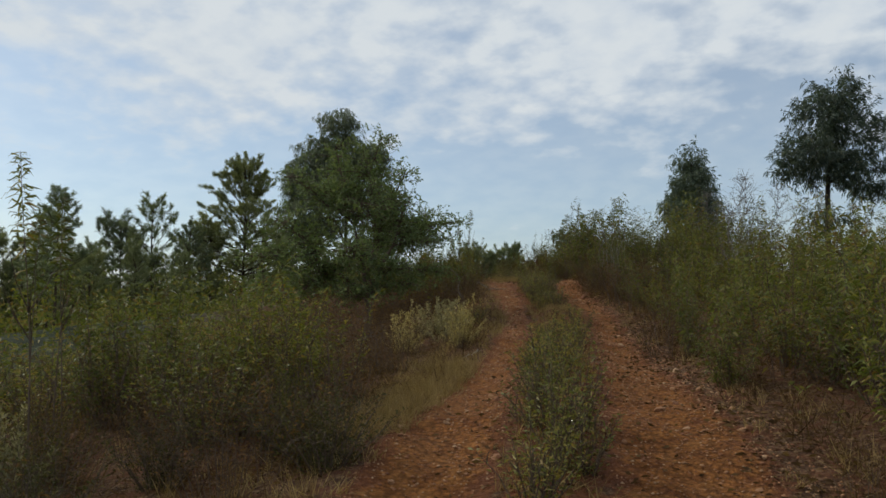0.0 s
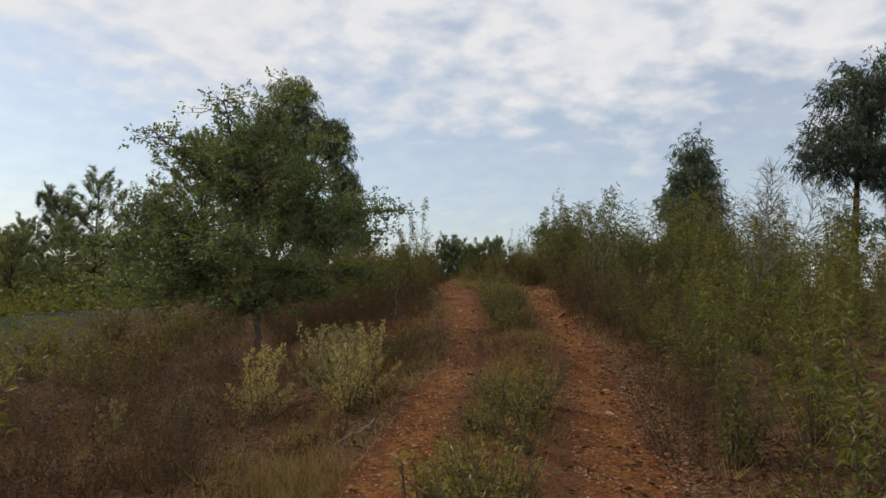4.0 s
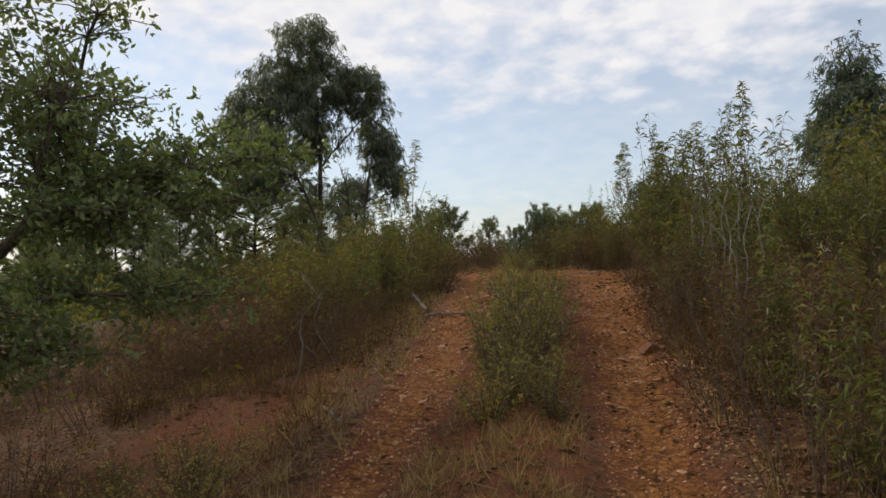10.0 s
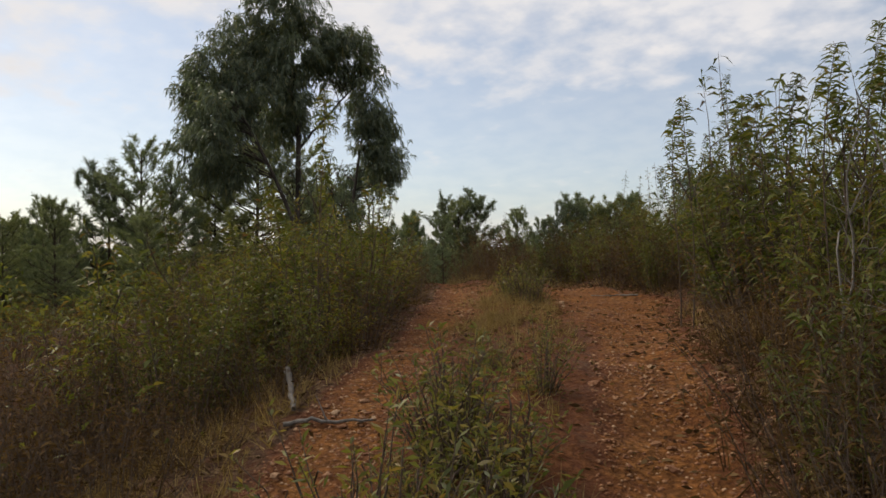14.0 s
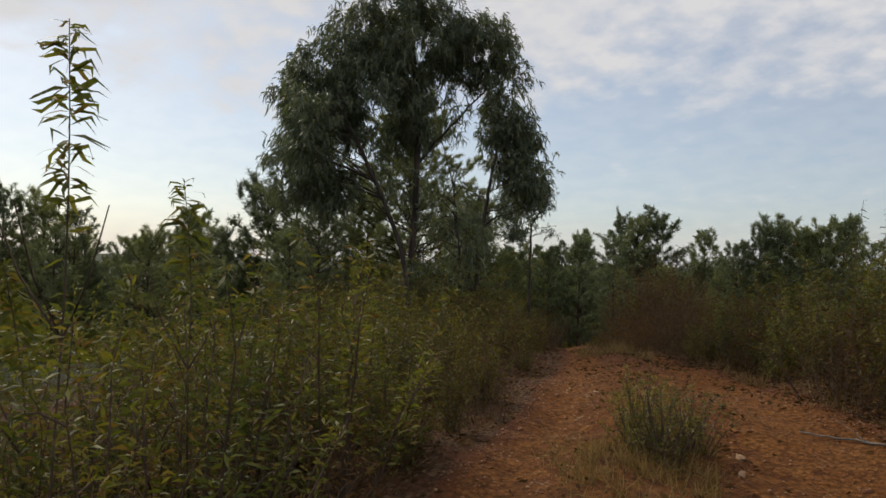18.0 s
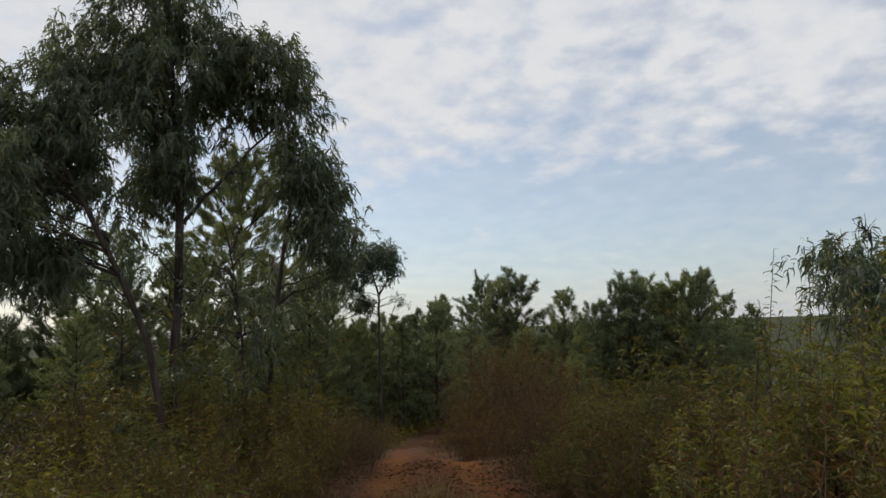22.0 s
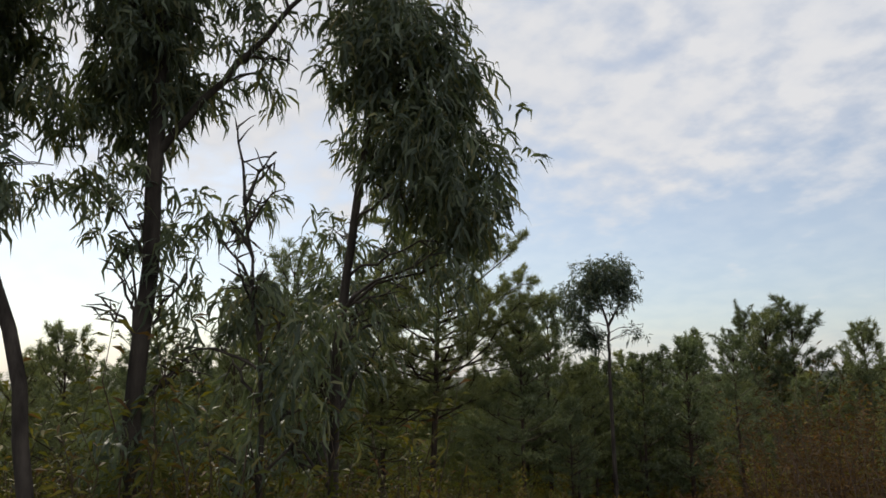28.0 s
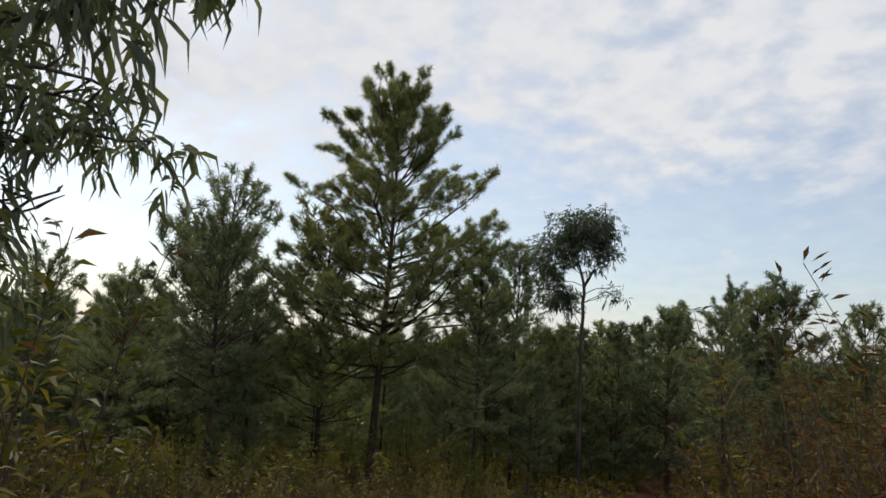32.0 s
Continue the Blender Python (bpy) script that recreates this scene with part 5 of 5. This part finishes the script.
def dead_brush():
    rng = np.random.RandomState(81)
    n = 1700
    y = rng.uniform(1, 34, n)
    ll, lr, rl, rr = edges(y)
    k = rng.uniform(size=n)
    x = np.where(k < 0.55, ll - 0.35 - np.abs(rng.normal(size=n)) * 2.2, np.where(k < 0.8, rr + 0.15 + np.abs(rng.normal(size=n)) * 0.5, ll - 0.2 - np.abs(rng.normal(size=n)) * 0.6))
    keep = ~((y > 12.5) & (y < 17.2) & (x < ll) & (x > ll - 2.3) & (rng.uniform(size=n) < 0.35))
    more = rng.uniform(15.4, 20.6, 330)
    x, y = np.r_[x[keep], edges(more)[3] - 0.1 + rng.uniform(0, 1, 330) ** 1.3 * 1.2], np.r_[y[keep], more]
    n, twigs = len(x), 15
    at = np.repeat(np.stack([x, y], 1), twigs, 0) + rng.normal(size=(n * twigs, 2)) * 0.1
    at = np.c_[at, ground_z(at[:, 0], at[:, 1]) - 0.01]
    length = np.repeat(rng.uniform(0.12, 0.42, n), twigs) * rng.uniform(0.5, 1.2, n * twigs)
    ob = part("dead_brush", spikes_mesh("dead_brush", at, scatter(rng, n * twigs, 0.8), length, 0.008, rng), LEAF_DRY)
    tagged(ob, "matted brown dead twigs and bracken on the slope", "dead brush", kind="stuff")


def leaf_litter():
    rng = np.random.RandomState(79)
    n = 26000
    y = rng.uniform(2, 34, n)
    ll, lr, rl, rr = edges(y)
    where = rng.uniform(size=n)
    x = np.where(where < 0.4, rr + rng.normal(size=n) * 0.35 + 0.2, np.where(where < 0.65, (lr + rl) / 2 + rng.normal(size=n) * 0.38, ll - np.abs(rng.normal(size=n)) * 1.4))
    z = ground_z(x, y) + rng.uniform(0.004, 0.02, n)
    way = scatter(rng, n, 0.0) * (1, 1, 0.2)
    size = rng.uniform(0.03, 0.08, n)
    ob = part("leaf_litter", leaves_mesh("leaf_litter", np.stack([x, y, z], 1), way, size, size * 0.35, rng, 0.0), LEAF_DRY)
    tagged(ob, "fallen brown leaves strewn over the earth", "leaf litter", kind="stuff")


undergrowth()
far_wood()
dead_brush()
dry_grass()
leaf_litter()


def stone_mesh(seed, rough=0.28):
    bm = bmesh.new()
    bmesh.ops.create_icosphere(bm, subdivisions=1, radius=1.0)
    rng = np.random.RandomState(seed)
    squash = rng.uniform(0.55, 1.0, 3) * (1.1, 0.85, 0.6)
    for v in bm.verts:
        v.co = Vector(np.array(v.co) * squash * (1 + rng.uniform(-rough, rough)))
    me = bpy.data.meshes.new("stone")
    bm.to_mesh(me)
    bm.free()
    me.materials.append(STONE)
    return me


stones = [stone_mesh(200 + i) for i in range(7)]


def track_spot(rng):
    """A place on the wheel tracks or their stony outer edges, mostly where they are steep."""
    y = rng.choice((rng.uniform(4, 12), rng.uniform(12, 20), rng.uniform(15, 27)))
    ll, lr, rl, rr = edges(y)
    k = rng.uniform()
    x = rng.uniform(ll, lr) if k < 0.38 else rng.uniform(rl, rr + 0.1) if k < 0.88 else rr + rng.normal() * 0.2
    return float(x), float(y)


def stony_track():
    rng = np.random.RandomState(80)
    for _ in range(290):
        x, y = track_spot(rng)
        r = rng.uniform(0.018, 0.042) * (1.5 if rng.uniform() < 0.08 else 1)
        ob = new("stone", stones[rng.randint(7)])
        ob.parent = ground
        ob.location = (x, y, on_ground(x, y) + r * 0.2)
        ob.rotation_euler = rng.uniform(-0.4, 0.4), rng.uniform(-0.4, 0.4), rng.uniform(0, 6.28)
        ob.scale = (r, r, r)
    base = np.array([(1.1, 0.1, 0.1), (0.2, 0.9, 0.0), (-0.9, 0.2, 0.1), (-0.1, -0.8, 0.0), (0.1, 0.0, 0.65), (0.0, 0.1, -0.5)]), np.array([(0, 1, 4), (1, 2, 4), (2, 3, 4), (3, 0, 4), (1, 0, 5), (2, 1, 5), (3, 2, 5), (0, 3, 5)])
    n = 24000
    at = np.array([track_spot(rng) for _ in range(n)])
    r = rng.uniform(0.006, 0.013, n) * np.where(rng.uniform(size=n) < 0.2, 1.6, 1.0)
    q = rng.uniform(0, 6.28, n)
    spin = np.stack([np.cos(q), -np.sin(q), 0 * q, np.sin(q), np.cos(q), 0 * q, 0 * q, 0 * q, 1 + 0 * q], 1).reshape(-1, 3, 3)
    v = np.einsum("nij,vj->nvi", spin, base[0]) * r[:, None, None] + np.c_[at, ground_z(at[:, 0], at[:, 1])][:, None]
    f = base[1][None] + np.arange(n)[:, None, None] * len(base[0])
    ob = part("gravel", mesh_from("gravel", v.reshape(-1, 3), f.reshape(-1, 3)), STONE)
    tagged(ob, "small reddish gravel lying on the wheel tracks", "gravel", kind="stuff")


def rock(x, y, size, seed, label):
    bm = bmesh.new()
    bmesh.ops.create_icosphere(bm, subdivisions=3, radius=1.0)
    rng = np.random.RandomState(seed)
    cuts = [(unit(rng.normal(size=3)), rng.uniform(0.55, 0.85)) for _ in range(9)]
    for v in bm.verts:
        p = np.array(v.co)
        for d, far in cuts:
            p = p - d * max(0, p @ d - far)
        v.co = Vector(p * (1.2, 0.9, 0.75) * (1 + 0.06 * noise.noise(Vector(p) * 3)))
    me = bpy.data.meshes.new("rock")
    bm.to_mesh(me)
    bm.free()
    ob = part("rock", me, STONE)
    tagged(ob, label, "rock", "rocks at the track's edge")
    put_at(ob, x, y, -0.3 * size, seed, size)


stony_track()
rock(3.3, 17.35, 0.085, 4, "pale ochre rock lying on the red earth")
rock(3.87, 17.25, 0.065, 5, "small ochre rock at the foot of the shrubs")
rock(3.45, 17.5, 0.05, 6, "small ochre rock lying on the red earth")
rock(4.0, 22.9, 0.08, 7, "reddish rock at the edge of the track")
